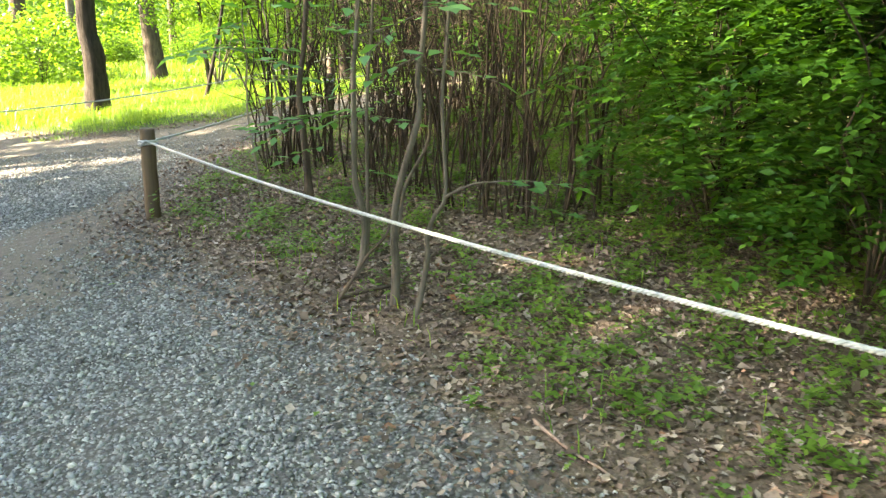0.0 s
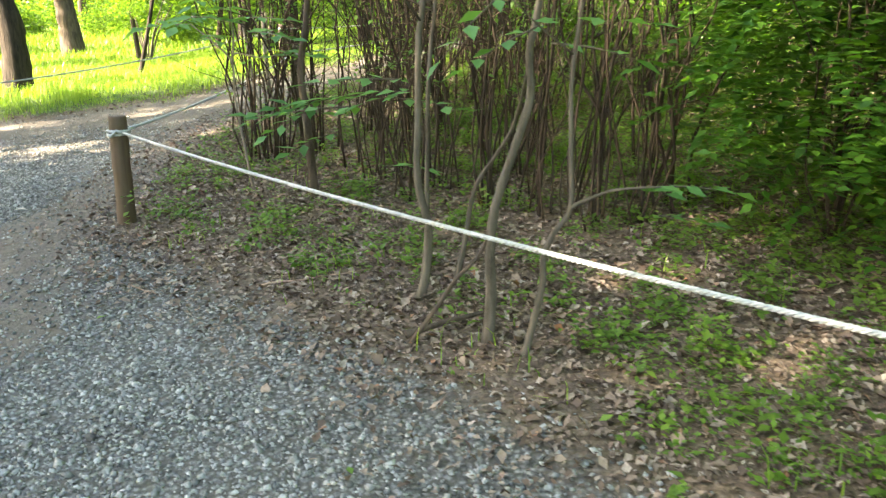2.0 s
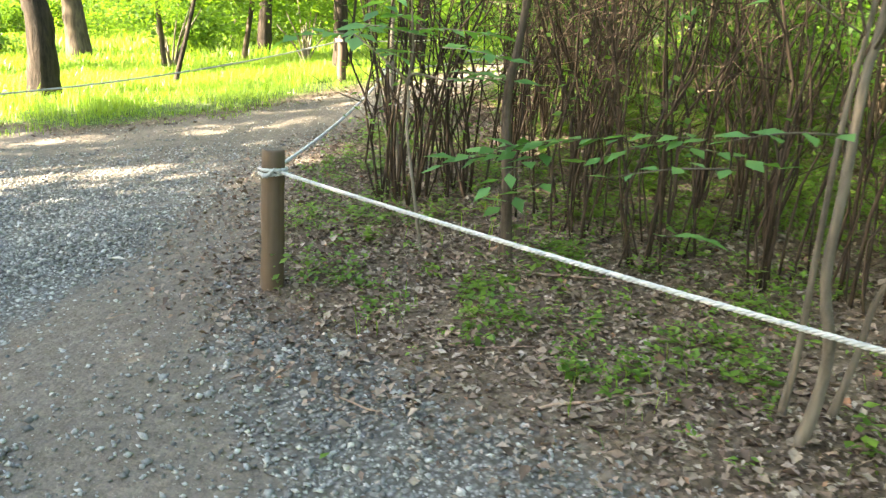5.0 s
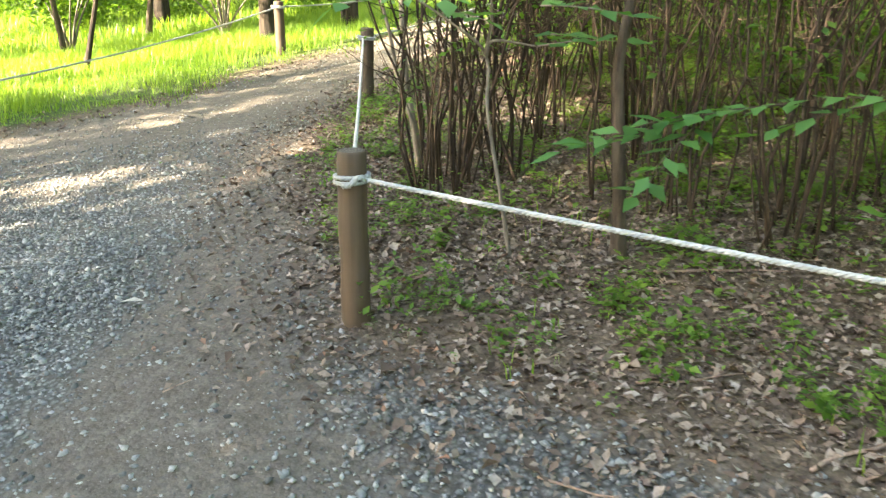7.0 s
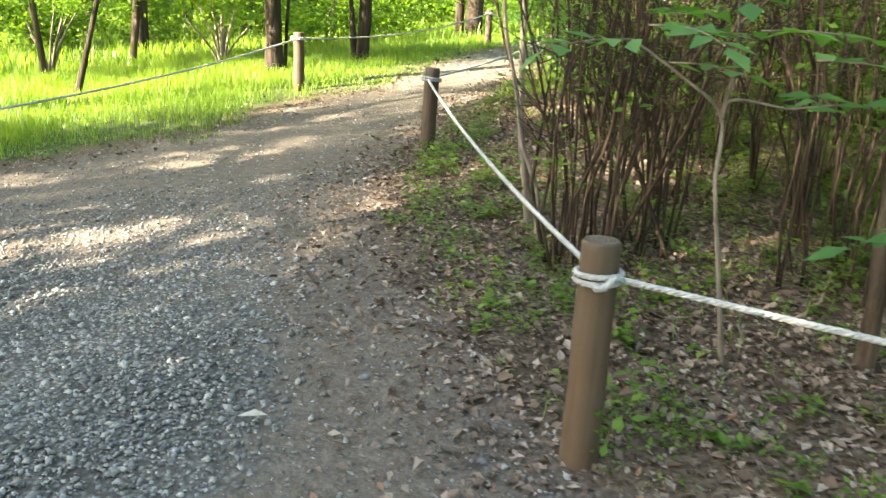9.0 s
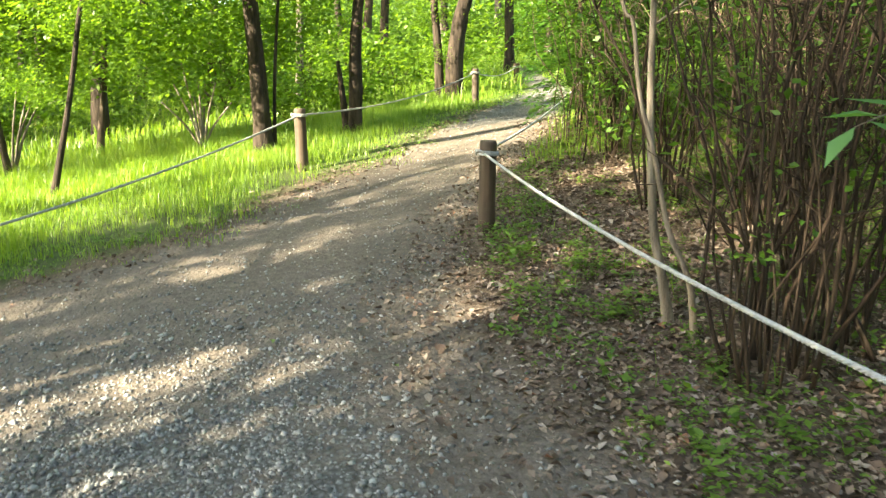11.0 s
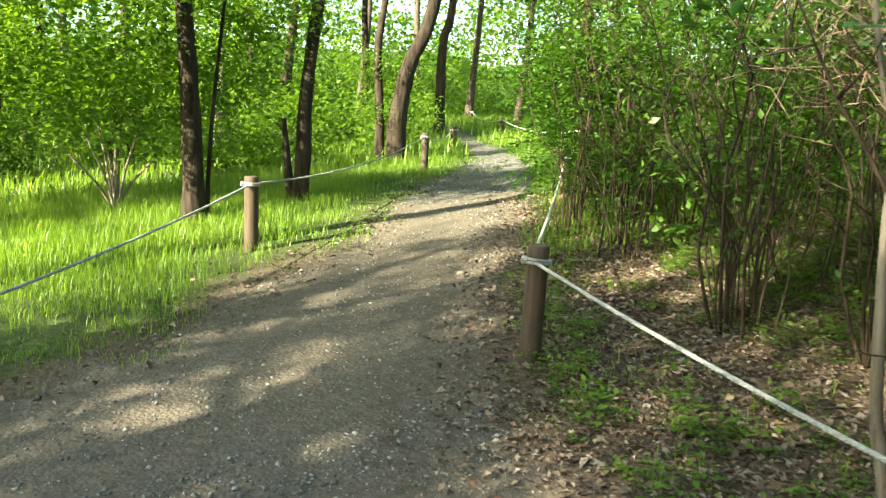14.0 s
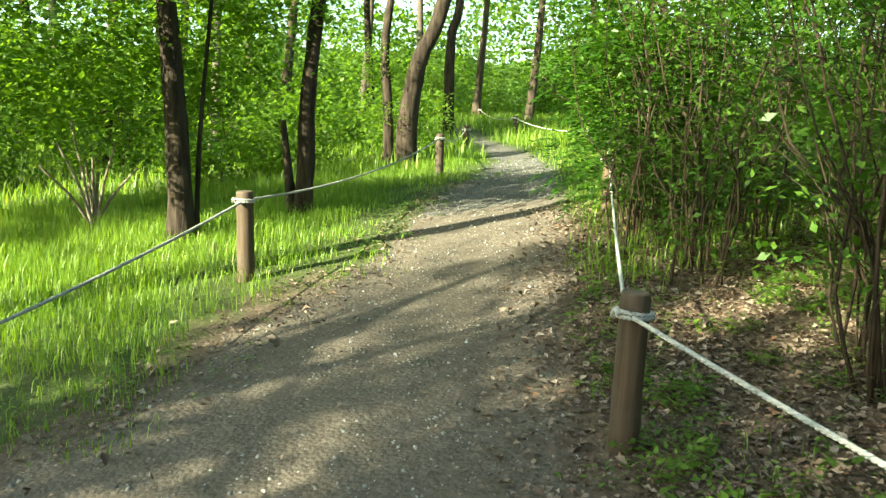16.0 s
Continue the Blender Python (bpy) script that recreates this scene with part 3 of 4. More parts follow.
# ---------- shrub thicket ----------
def shrub_stem_mesh(rng, tall, spread, radius):
    h = Heap()
    bend = rng.normal(0, 0.15, 2)
    kink = rng.normal(0, 0.045, (7, 2))
    zs = np.linspace(0, tall, 7)
    pts = np.array([(spread * (z / tall) ** 1.4 + bend[0] * z * z / tall + kink[i, 0] * (i > 0), bend[1] * z * z / tall + kink[i, 1] * (i > 0), z) for i, z in enumerate(zs)])
    pts[0] = (0, 0, -0.06)
    line = spline(pts, 13)
    h.tube(line, radius * (1 - 0.72 * np.linspace(0, 1, 13)), 5, rng, 0.06)
    for k in range(rng.integers(5, 9)):
        i = rng.integers(3, 12)
        d = np.array([rng.normal(), rng.normal(), rng.uniform(0.3, 1.1)])
        d /= np.linalg.norm(d)
        L = rng.uniform(0.2, 0.6)
        tw = np.array([line[i], line[i] + d * L * 0.5, line[i] + d * L + [0, 0, 0.06]])
        h.tube(tw, [radius * 0.4, radius * 0.28, radius * 0.12], 3)
    return h.mesh("stem", M_STEM)


_rng = np.random.default_rng(21)
STEMS = [shrub_stem_mesh(_rng, _rng.uniform(1.7, 2.7), _rng.uniform(0.1, 0.85), _rng.uniform(0.005, 0.0125)) for _ in range(32)]


def clump_leaves(seed, n, lo, hi, spread, leaf, mat, name="foliage", size=(0.6, 1.2), wide=0.52):
    """Leaves in small tufts round a shrub's twigs."""
    rng = np.random.default_rng(seed)
    tufts = max(6, n // 14)
    z = rng.uniform(0, 1, tufts) ** 0.75 * (hi - lo) + lo
    r = np.sqrt(rng.uniform(0, 1, tufts)) * (0.25 + spread * (z / hi))
    a = rng.uniform(0, 2 * math.pi, tufts)
    c = np.stack([r * np.cos(a), r * np.sin(a), z], -1)
    pick = rng.integers(0, tufts, n)
    at = c[pick] + rng.normal(0, 1, (n, 3)) * [0.10, 0.10, 0.06]
    al, ac, nr = turns(rng, n, 0.45)
    L = rng.uniform(*size, n) * leaf
    return join_leaves(name, [leaf_arrays(rng, at, al, ac, nr, L, L * wide)], mat)


FOLIAGE = [clump_leaves(31 + k, 420, 1.15, 2.6, 0.7, 0.06, M_SHRUB) for k in range(3)]
LUSH = [clump_leaves(41 + k, 2200, 0.3, 2.8, 0.85, 0.07, M_SHRUB) for k in range(3)]
CANE = [clump_leaves(56 + k, 620, 0.3, 2.3, 0.6, 0.05, M_SHRUB) for k in range(2)]
SPARSE = [clump_leaves(51 + k, 170, 0.7, 2.4, 0.5, 0.055, M_SHRUB) for k in range(3)]


def stem_shrub(x, y, stems, leaves, wide=0.11, tall=1.0, seed=0, label=""):
    rng = random.Random(seed)
    ob = thing("shrub", (x, y, ground_z(x, y)), label or "brown many-stemmed shrub with thin upright canes and green leaves", "shrub", "shrubs of the thicket")
    for k in range(stems):
        st = part("stem", rng.choice(STEMS), ob)
        a, r = rng.uniform(0, 6.28), wide * math.sqrt(rng.random())
        dx, dy = r * math.cos(a), r * math.sin(a)
        st.location = (dx, dy, ground_z(x + dx, y + dy) - ground_z(x, y))
        lean = 0.05 if rng.random() < 0.75 else 0.2
        st.rotation_euler = (rng.gauss(0, lean), rng.gauss(0, lean), a + rng.gauss(0, 0.5))
        s = rng.uniform(0.8, 1.12) * tall
        st.scale = (s, s, s)
    if leaves:
        lf = part("foliage", rng.choice(leaves), ob, "small green leaves")
        lf.rotation_euler = (0, 0, rng.uniform(0, 6.28))
        s = rng.uniform(0.85, 1.1) * tall
        lf.scale = (s, s, s)
    return ob


THICKET = [(-1.42, 7.6, 22, 3), (-1.2, 7.72, 9, 3), (-1.0, 7.62, 11, 3), (-0.33, 6.0, 6, 1), (-0.5, 6.55, 7, 1), (-0.12, 6.2, 7, 1), (0.32, 6.2, 9, 1), (0.17, 5.55, 8, 1),
           (0.42, 5.25, 10, 1), (0.6, 4.95, 9, 1), (0.95, 5.1, 5, 0), (-0.32, 7.1, 6, 1), (-0.62, 6.95, 4, 1), (-0.5, 8.2, 8, 0), (-0.06, 9.92, 18, 3),
           (0.25, 10.25, 8, 2), (0.6, 11.6, 4, 2), (0.95, 11.85, 15, 3), (1.42, 12.75, 4, 2), (1.6, 11.9, 6, 2), (0.3, 8.9, 5, 0), (0.1, 7.7, 5, 0), (0.8, 9.6, 5, 0),
           (0.7, 7.0, 5, 0), (1.1, 8.0, 4, 2), (1.2, 6.0, 5, 0), (1.3, 10.7, 5, 0), (1.6, 8.9, 4, 2), (1.8, 7.1, 4, 2), (2.3, 10.2, 4, 2), (2.2, 12.4, 4, 2),
           (2.5, 8.2, 4, 2), (2.6, 6.4, 4, 2), (3.2, 9.5, 4, 2), (3.4, 11.4, 4, 2), (3.7, 7.5, 4, 2), (3.5, 5.7, 4, 2), (4.6, 9.0, 4, 2),
           (4.4, 12.6, 4, 2), (5.6, 10.8, 4, 2), (4.8, 6.6, 4, 2), (2.9, 13.5, 4, 2), (3.9, 13.6, 4, 2), (1.0, 10.3, 4, 2), (1.9, 11.0, 4, 2), (0.9, 12.5, 9, 3), (1.9, 13.2, 4, 2), (2.7, 11.6, 4, 2), (2.1, 9.4, 4, 2), (0.6, 8.2, 7, 3), (-0.1, 8.9, 9, 3), (3.0, 10.4, 4, 2), (3.1, 12.2, 4, 2), (2.8, 8.9, 4, 2), (4.1, 11.2, 4, 2), (3.9, 10.0, 4, 2), (2.0, 8.0, 4, 2), (1.4, 9.4, 4, 2), (2.9, 7.4, 4, 2), (1.9, 6.1, 4, 2)]
for _i, (_x, _y, _n, _k) in enumerate(THICKET):
    stem_shrub(_x, _y, int(_n * (1.5, 1.5, 1.0, 1.1)[_k]), (FOLIAGE, SPARSE, LUSH, CANE)[_k], 0.17, 1.0, _i + 3)


def twig_tangle(x, y, z, seed, count=330, wide=(0.55, 0.55, 0.45)):
    """A dead shrub: a bare thicket of arching dry twigs held on a few canes."""
    rng = np.random.default_rng(seed)
    ob = thing("dead_shrub", (x, y, ground_z(x, y)), "dead shrub with a tangle of dry tan twigs", "shrub", "dead shrubs in the thicket")
    for k in range(7):
        st = part("stem", STEMS[(seed + k) % len(STEMS)], ob)
        st.rotation_euler = (rng.normal(0, 0.08), rng.normal(0, 0.08), rng.uniform(0, 6.28))
    h = Heap()
    for k in range(count):
        c = rng.normal(0, 1, 3) * wide * 0.6 + [0, 0, z]
        d = rng.normal(0, 1, 3) * [1, 1, 0.7]
        d /= np.linalg.norm(d)
        L = rng.uniform(0.16, 0.42)
        m = rng.normal(0, 0.06, 3)
        h.tube(np.array([c - d * L / 2, c + m, c + d * L / 2 - [0, 0, 0.08]]), [0.0028, 0.0024, 0.001], 3)
    tw = part("twig_tangle", h.mesh("twig_tangle", M_TWIG), ob, "tangle of dry tan twigs")
    tw["kind"] = "stuff"


for _i, _t in enumerate([(-0.45, 8.45, 1.65), (0.0, 9.2, 1.75), (0.1, 8.2, 1.5), (-0.3, 7.4, 1.6), (0.5, 9.0, 1.5), (0.2, 6.6, 1.5)]):
    twig_tangle(*_t, 600 + _i)


# feathery light-green bushes
def feather_mesh(seed, fronds, lo, hi, reach, leaflet=0.052):
    """Arching sprays of small paired leaflets."""
    rng = np.random.default_rng(seed)
    at, al, up = [], [], []
    for k in range(fronds):
        a = rng.uniform(0, 2 * math.pi)
        z = lo + (hi - lo) * rng.uniform(0, 1) ** 0.8
        r = reach * rng.uniform(0.25, 1.0) * (0.75 + 0.35 * math.sin(math.pi * min(1, z / hi)))
        o = np.array([r * math.cos(a), r * math.sin(a), z])
        d = np.array([math.cos(a + rng.normal(0, 0.7)), math.sin(a + rng.normal(0, 0.7)), rng.normal(-0.15, 0.3)])
        d /= np.linalg.norm(d)
        side = np.cross(d, [0, 0, 1.0])
        side /= np.linalg.norm(side)
        n = rng.integers(6, 10)
        L = rng.uniform(0.16, 0.30)
        for j in range(n):
            s = (j + 0.6) / n
            p = o + d * L * s + np.array([0, 0, -0.09 * s * s])
            for sg in (-1, 1):
                q = d * 0.45 + side * sg + rng.normal(0, 0.12, 3)
                at.append(p)
                al.append(q / np.linalg.norm(q))
        at.append(o + d * L + np.array([0, 0, -0.09]))
        al.append(d)
    at, al = np.array(at), np.array(al)
    upv = np.array([0, 0, 1.0]) + rng.normal(0, 0.3, al.shape)
    ac = np.cross(upv, al)
    ac /= np.linalg.norm(ac, axis=1)[:, None]
    L = rng.uniform(0.8, 1.3, len(at)) * leaflet * 1.35
    return join_leaves("fronds", [leaf_arrays(rng, at, al, ac, np.cross(al, ac), L, L * 0.5)], M_FERN)


FEATHER = [feather_mesh(61 + k, 520, 0.25, 2.1, 0.8) for k in range(3)]


def feathery_bush(x, y, scale=1.0, seed=0):
    rng = random.Random(seed)
    ob = thing("bush", (x, y, ground_z(x, y)), "lush light-green bush with feathery hanging sprays", "bush", "feathery bushes")
    for k in range(9):
        st = part("stem", rng.choice(STEMS), ob)
        st.rotation_euler = (rng.gauss(0, 0.12), rng.gauss(0, 0.12), rng.uniform(0, 6.28))
        st.scale = (scale, scale, scale * 0.8)
    f = part("fronds", rng.choice(FEATHER), ob, "feathery light-green leaflets")
    f.rotation_euler, f.scale = (0, 0, rng.uniform(0, 6.28)), (scale, scale, scale)
    return ob


for _i, (_x, _y, _s) in enumerate([(1.5, 4.35, 1.0), (2.15, 4.0, 1.05), (1.95, 5.1, 1.0), (2.9, 4.6, 1.1), (1.75, 3.2, 0.8), (2.6, 3.2, 1.0), (3.4, 3.6, 1.1), (1.35, 12.95, 0.85), (2.35, 13.9, 0.8)]):
    feathery_bush(_x, _y, _s, _i + 5)


# ---------- trees ----------
def crown_mesh(seed, blobs, per, spread, flat, leaf, mat, name="crown", puff=0.75):
    """Foliage in many loose clusters on an uneven outline, with gaps between."""
    rng = np.random.default_rng(seed)
    c = rng.normal(0, 1, (blobs, 3))
    c /= np.linalg.norm(c, axis=1)[:, None]
    c *= (rng.uniform(0.25, 1.0, blobs) ** 0.6)[:, None] * [spread, spread, flat]
    sz = rng.uniform(0.55, 1.25, blobs) * puff
    pick = rng.integers(0, blobs, blobs * per)
    n = len(pick)
    off = rng.normal(0, 1, (n, 3)) * [0.55, 0.55, 0.36]
    at = c[pick] + off * sz[pick][:, None]
    al, ac, nr = turns(rng, n, 0.5)
    L = rng.uniform(0.7, 1.3, n) * leaf
    return join_leaves(name, [plain_leaf_arrays(rng, at, al, ac, nr, L, L * 0.62)], mat)


CROWNS = [crown_mesh(71 + k, 36, 105, 2.6, 1.9, 0.16, M_CROWN) for k in range(3)]
OPEN_CROWNS = [crown_mesh(76 + k, 21, 62, 2.7, 2.0, 0.18, M_CROWN, puff=0.6) for k in range(2)]
LOW_CROWNS = [crown_mesh(81 + k, 20, 90, 1.2, 0.75, 0.085, M_CROWN, puff=0.42) for k in range(3)]
BUSHES = [crown_mesh(91 + k, 24, 95, 1.25, 0.85, 0.12, M_CROWN, puff=0.55) for k in range(3)]


def trunk_mesh(line, radius, seed, sides=12, lumps=0.05, flare=0.5, taper=0.55, mat=None, limbs=4):
    rng = np.random.default_rng(seed)
    p = spline(line, 26)
    s = np.linspace(0, 1, 26)
    made = []
    h = Heap()
    h.tube(p, radius * (1 + flare * np.exp(-s * 22) - taper * s), sides, rng, lumps)
    for k in range(limbs):
        i = rng.integers(20, 25)
        d = np.array([rng.normal(), rng.normal(), rng.uniform(0.3, 0.9)])
        d /= np.linalg.norm(d)
        L = rng.uniform(1.2, 2.4)
        tw = spline([p[i], p[i] + d * L * 0.5 + [0, 0, 0.1], p[i] + d * L + [0, 0, 0.35]], 8)
        hb = Heap()
        hb.tube(tw, np.linspace(radius * 0.4, radius * 0.1, 8), 6, rng, 0.04)
        made.append(hb.mesh("limb", mat or M_BARK_DARK))
    return h.mesh("trunk", mat or M_BARK_DARK), made


def tree(x, y, radius, tall, label, mat=None, via=(), crown=1.0, seed=1, low=(), second=None, drop=0.0, slim=0.55, airy=False):
    """Tapered trunk with limbs and a crown of leaf clusters. via: control points of the visible trunk; low: leafy low boughs."""
    rng = random.Random(seed)
    z = ground_z(x, y)
    base = Vector((x, y, z))
    ob = thing("tree", base, label, "tree", "trees of the wood")
    pts = [np.array(v, float) - np.array(base) for v in via] or [np.array([0, 0, 0.0])]
    pts[0] = np.array([0, 0, -0.15])
    last = pts[-1]
    way = (pts[-1] - pts[-2]) if len(pts) > 1 else np.array([rng.gauss(0, 0.1), rng.gauss(0, 0.1), 1.0])
    way = way / np.linalg.norm(way) * 0.5 + np.array([0, 0, 0.5])
    rest = tall - last[2]
    pts += [last + way * rest * 0.5 + [rng.gauss(0, 0.2), rng.gauss(0, 0.2), 0], last + way * rest]
    me, limbs = trunk_mesh(pts, radius, seed, mat=mat)
    part("trunk", me, ob)
    for m in limbs:
        part("limb", m, ob)
    if second:
        q = [np.array(v, float) - np.array(base) for v in second]
        q[0][2] -= 0.15
        q.append(q[-1] + (q[-1] - q[-2]) * 1.2)
        part("second_trunk", trunk_mesh(q, radius * slim, seed + 1, mat=mat, limbs=0)[0], ob)
    if crown:
        c = part("crown", rng.choice(OPEN_CROWNS if airy else CROWNS), ob, "loose green leaf clusters")
        c.location = (pts[-1][0], pts[-1][1], pts[-1][2] - 0.6 - drop)
        c.rotation_euler, c.scale = (0, 0, rng.uniform(0, 6.28)), (crown, crown, crown)
    for lx, ly, lz, s in low:
        c = part("bough", rng.choice(LOW_CROWNS), ob, "low leafy bough")
        c.location = (lx - x, ly - y, lz - z)
        c.rotation_euler, c.scale = (0, 0, rng.uniform(0, 6.28)), (s, s, s)
    return ob


tree(-5.52, 13.93, 0.2, 9, "large dark-barked tree beside the sunny meadow edge", via=[(-5.52, 13.93, -0.05), (-5.52, 13.93, 0.92), (-5.57, 13.91, 1.81)], seed=2, crown=1.1)
tree(-7.7, 24.4, 0.3, 11, "tall brown tree standing in the sunny meadow", M_BARK_BROWN, [(-7.7, 24.4, -0.28), (-7.82, 24.42, 0.84), (-7.9, 24.39, 2.09)], seed=3)
tree(-15.5, 33, 0.32, 12, "tall brown tree far across the meadow", M_BARK_BROWN, seed=4)
tree(-1.54, 15.95, 0.125, 7.5, "dark leafy tree beside the roped path", via=[(-1.52, 15.94, 0.4), (-1.57, 15.95, 1.4), (-1.63, 15.97, 2.6)], seed=5, crown=0.9,
     low=[(-2.6, 16.6, 2.3, 1.0), (-1.2, 16.8, 2.2, 0.9), (-3.4, 17.6, 2.0, 1.0), (-0.9, 16.2, 2.9, 0.8), (-1.9, 15.4, 3.0, 0.9), (-2.0, 17.6, 1.7, 0.9), (-3.9, 16.5, 2.7, 0.9), (-0.7, 16.9, 2.6, 0.8), (-3.1, 15.4, 2.9, 0.8)],
     second=[(-1.4, 16.0, 0.5), (-1.34, 16.0, 1.4), (-1.2, 16.0, 2.7)], slim=0.22)
tree(-0.27, 16.15, 0.105, 8, "slim black-barked tree leaning over the grass", via=[(-0.29, 16.09, 0.54), (-0.24, 16.07, 1.06), (-0.22, 16.06, 1.75), (-0.11, 16.02, 2.77)], seed=6, crown=0.9,
     second=[(-0.32, 16.2, 0.56), (-0.36, 16.22, 0.9), (-0.385, 16.23, 1.2)], slim=0.6)
tree(2.96, 19.7, 0.17, 9, "dark leaning tree with an ivy-grown second trunk", via=[(2.96, 19.66, 0.87), (2.98, 19.68, 1.75), (3.14, 19.6, 2.64), (3.46, 19.45, 3.52)], seed=7,
     second=[(2.75, 19.9, 0.8), (2.72, 19.9, 1.9), (2.66, 19.9, 2.8), (2.8, 19.9, 3.8)], low=[(2.6, 20.0, 2.6, 0.55), (2.9, 19.9, 1.7, 0.45)])
tree(7.75, 26.1, 0.15, 10, "slender dark tree at the path bend", via=[(7.75, 26.08, 1.36), (7.73, 26.1, 2.64), (7.76, 26.07, 3.91), (7.93, 25.97, 4.74)], seed=8)
tree(-4.08, 15.16, 0.035, 4.5, "thin crooked young tree at the grass edge", via=[(-4.08, 15.16, 0.12), (-3.84, 15.16, 0.9), (-3.71, 15.16, 1.46), (-3.6, 15.16, 2.01), (-3.47, 15.17, 2.56)], seed=9, crown=0.35,
     low=[(-4.2, 15.4, 1.3, 0.35), (-3.5, 15.5, 2.1, 0.5)])
tree(2.65, 14.35, 0.07, 5, "small brown tree behind a rope post", M_BARK_BROWN, seed=10, crown=0.5, low=[(2.2, 14.3, 2.1, 0.6), (1.6, 13.4, 2.0, 0.6), (2.9, 14.6, 2.4, 0.8)])

# wood beyond the meadow and the path
_r = random.Random(77)
_wood = [(-3.2, 24, .16), (-0.5, 27, .14), (1.2, 24.5, .1), (4.2, 27, .13), (5.4, 32, .17), (2.5, 33, .15), (-1.5, 35, .18), (-4.5, 31, .15), (-7.5, 36, .18), (9.5, 34, .15), (12.5, 29, .14),
         (11.0, 38, .17), (7.5, 40, .18), (14.5, 35, .16), (16, 42, .2), (-11, 28, .2), (-12, 41, .2), (0.5, 42, .2), (4.5, 44, .2), (19, 34, .18), (10, 20.5, .1), (13, 23.5, .12), (16.5, 28, .15),
         (-18, 44, .25), (-5.5, 44, .2), (9.2, 15.5, .1), (7.0, 12.5, .1), (8.5, 8.5, .11), (6.5, 4.0, .12), (10.5, 11, .13), (11, 5.5, .13), (7.8, 0.5, .12)]
for _i, (_x, _y, _rad) in enumerate(_wood):
    _b = (M_BARK_DARK, M_BARK_BROWN, M_BARK_GREY)[_i % 3]
    tree(_x, _y, _rad, _r.uniform(7, 11), "tall slender woodland tree with a high leafy crown", _b, seed=100 + _i, crown=_r.uniform(0.95, 1.3))

# unseen trees added along the near side of the clearing to shade path and thicket
for _i, (_x, _y, _t, _c) in enumerate([(-11, -3, 6, 1.2), (-12.5, 0.5, 6.5, 1.3), (-10.5, 3.0, 6.0, 1.25), (-13.5, 4.4, 7.5, 1.3), (-11, 5.2, 6.0, 0.85), (-14.0, 7.6, 7.4, 0.45), (-9.6, 0.6, 5.2, 1.15),
                                       (-9.4, 4.8, 5.0, 1.0), (-9.0, 6.6, 4.8, 0.4), (-11.6, 8.9, 6.2, 0.85), (-12.4, 9.5, 8.9, 0.5), (-9, -6, 6, 1.2), (-14.5, -5, 7, 1.2), (-8.8, -2.4, 5.0, 1.1), (-4, -8, 7, 1.2), (3, -6, 7, 1.2),
                                       (-17.5, -4.5, 12.0, 1.3), (-17, -1, 12.0, 1.3), (-18, 2.2, 11.3, 1.3), (-16.8, 4.6, 10.4, 1.2), (-18.2, 7.6, 12.8, 1.15), (-20.5, 4.4, 12.5, 1.3), (-20.5, 0.5, 13.0, 1.3), (-11.0, 11.1, 5.7, 0.44), (-10.0, 11.1, 5.0, 0.36), (-11.3, 10.0, 5.6, 0.36),
                                       (-21, 8.0, 14.0, 1.1), (-22, 8.9, 13.4, 1.1), (-14.5, 18.6, 7.6, 1.0), (-20, 24, 12, 1.3)]):
    tree(_x, _y, 0.19, _t, "broad unseen tree added beside the clearing to cast shade", M_BARK_BROWN, seed=160 + _i, crown=_c, drop=0.8, airy=6.5 < _y < 10.5)
# taller added trees whose crowns close over the thicket and keep sky light out
for _i, (_x, _y, _t, _c) in enumerate([(3.1, 5.0, 6.5, 1.15), (2.9, 8.7, 6.0, 1.15), (3.8, 12.0, 6.5, 1.15), (4.8, 3.2, 6.5, 1.2), (5.4, 7.2, 7.0, 1.25), (5.8, 10.4, 7.0, 1.25), (6.2, 14.2, 7.0, 1.1),
                                       (1.5, 2.2, 6.0, 1.0), (4.4, 0.0, 6.5, 1.2)]):
    tree(_x, _y, 0.06, _t, "slender tree added to shade the shrub thicket", M_BARK_BROWN, seed=240 + _i, crown=_c, drop=0.5)
tree(-4.6, 17.9, 0.05, 4.2, "leafy young tree in the meadow grass", M_BARK_BROWN, seed=210, crown=0.5, drop=0.6, low=[(-4.9, 17.6, 1.9, 0.9), (-4.0, 18.3, 2.3, 0.9), (-5.4, 18.6, 2.6, 0.9)])
tree(-3.4, 19.8, 0.06, 4.6, "leafy young tree in the meadow grass", M_BARK_BROWN, seed=211, crown=0.5, drop=0.6, low=[(-3.6, 19.4, 1.8, 0.9), (-2.6, 19.9, 2.2, 0.9), (-3.9, 20.6, 2.9, 0.9)])


def green_bush(x, y, s, seed, label="rounded dense green bush under the trees", z=0.75):
    rng = random.Random(seed)
    ob = thing("bush", (x, y, ground_z(x, y)), label, "bush", "bushes under the trees")
    for k in range(6):
        st = part("stem", rng.choice(STEMS), ob)
        st.rotation_euler = (rng.gauss(0, 0.2), rng.gauss(0, 0.2), rng.uniform(0, 6.28))
        st.scale = (s, s, s * 0.65)
    c = part("foliage", rng.choice(BUSHES), ob, "dense small green leaves")
    c.location, c.rotation_euler, c.scale = (0, 0, z * s), (0, 0, rng.uniform(0, 6.28)), (s, s, s)


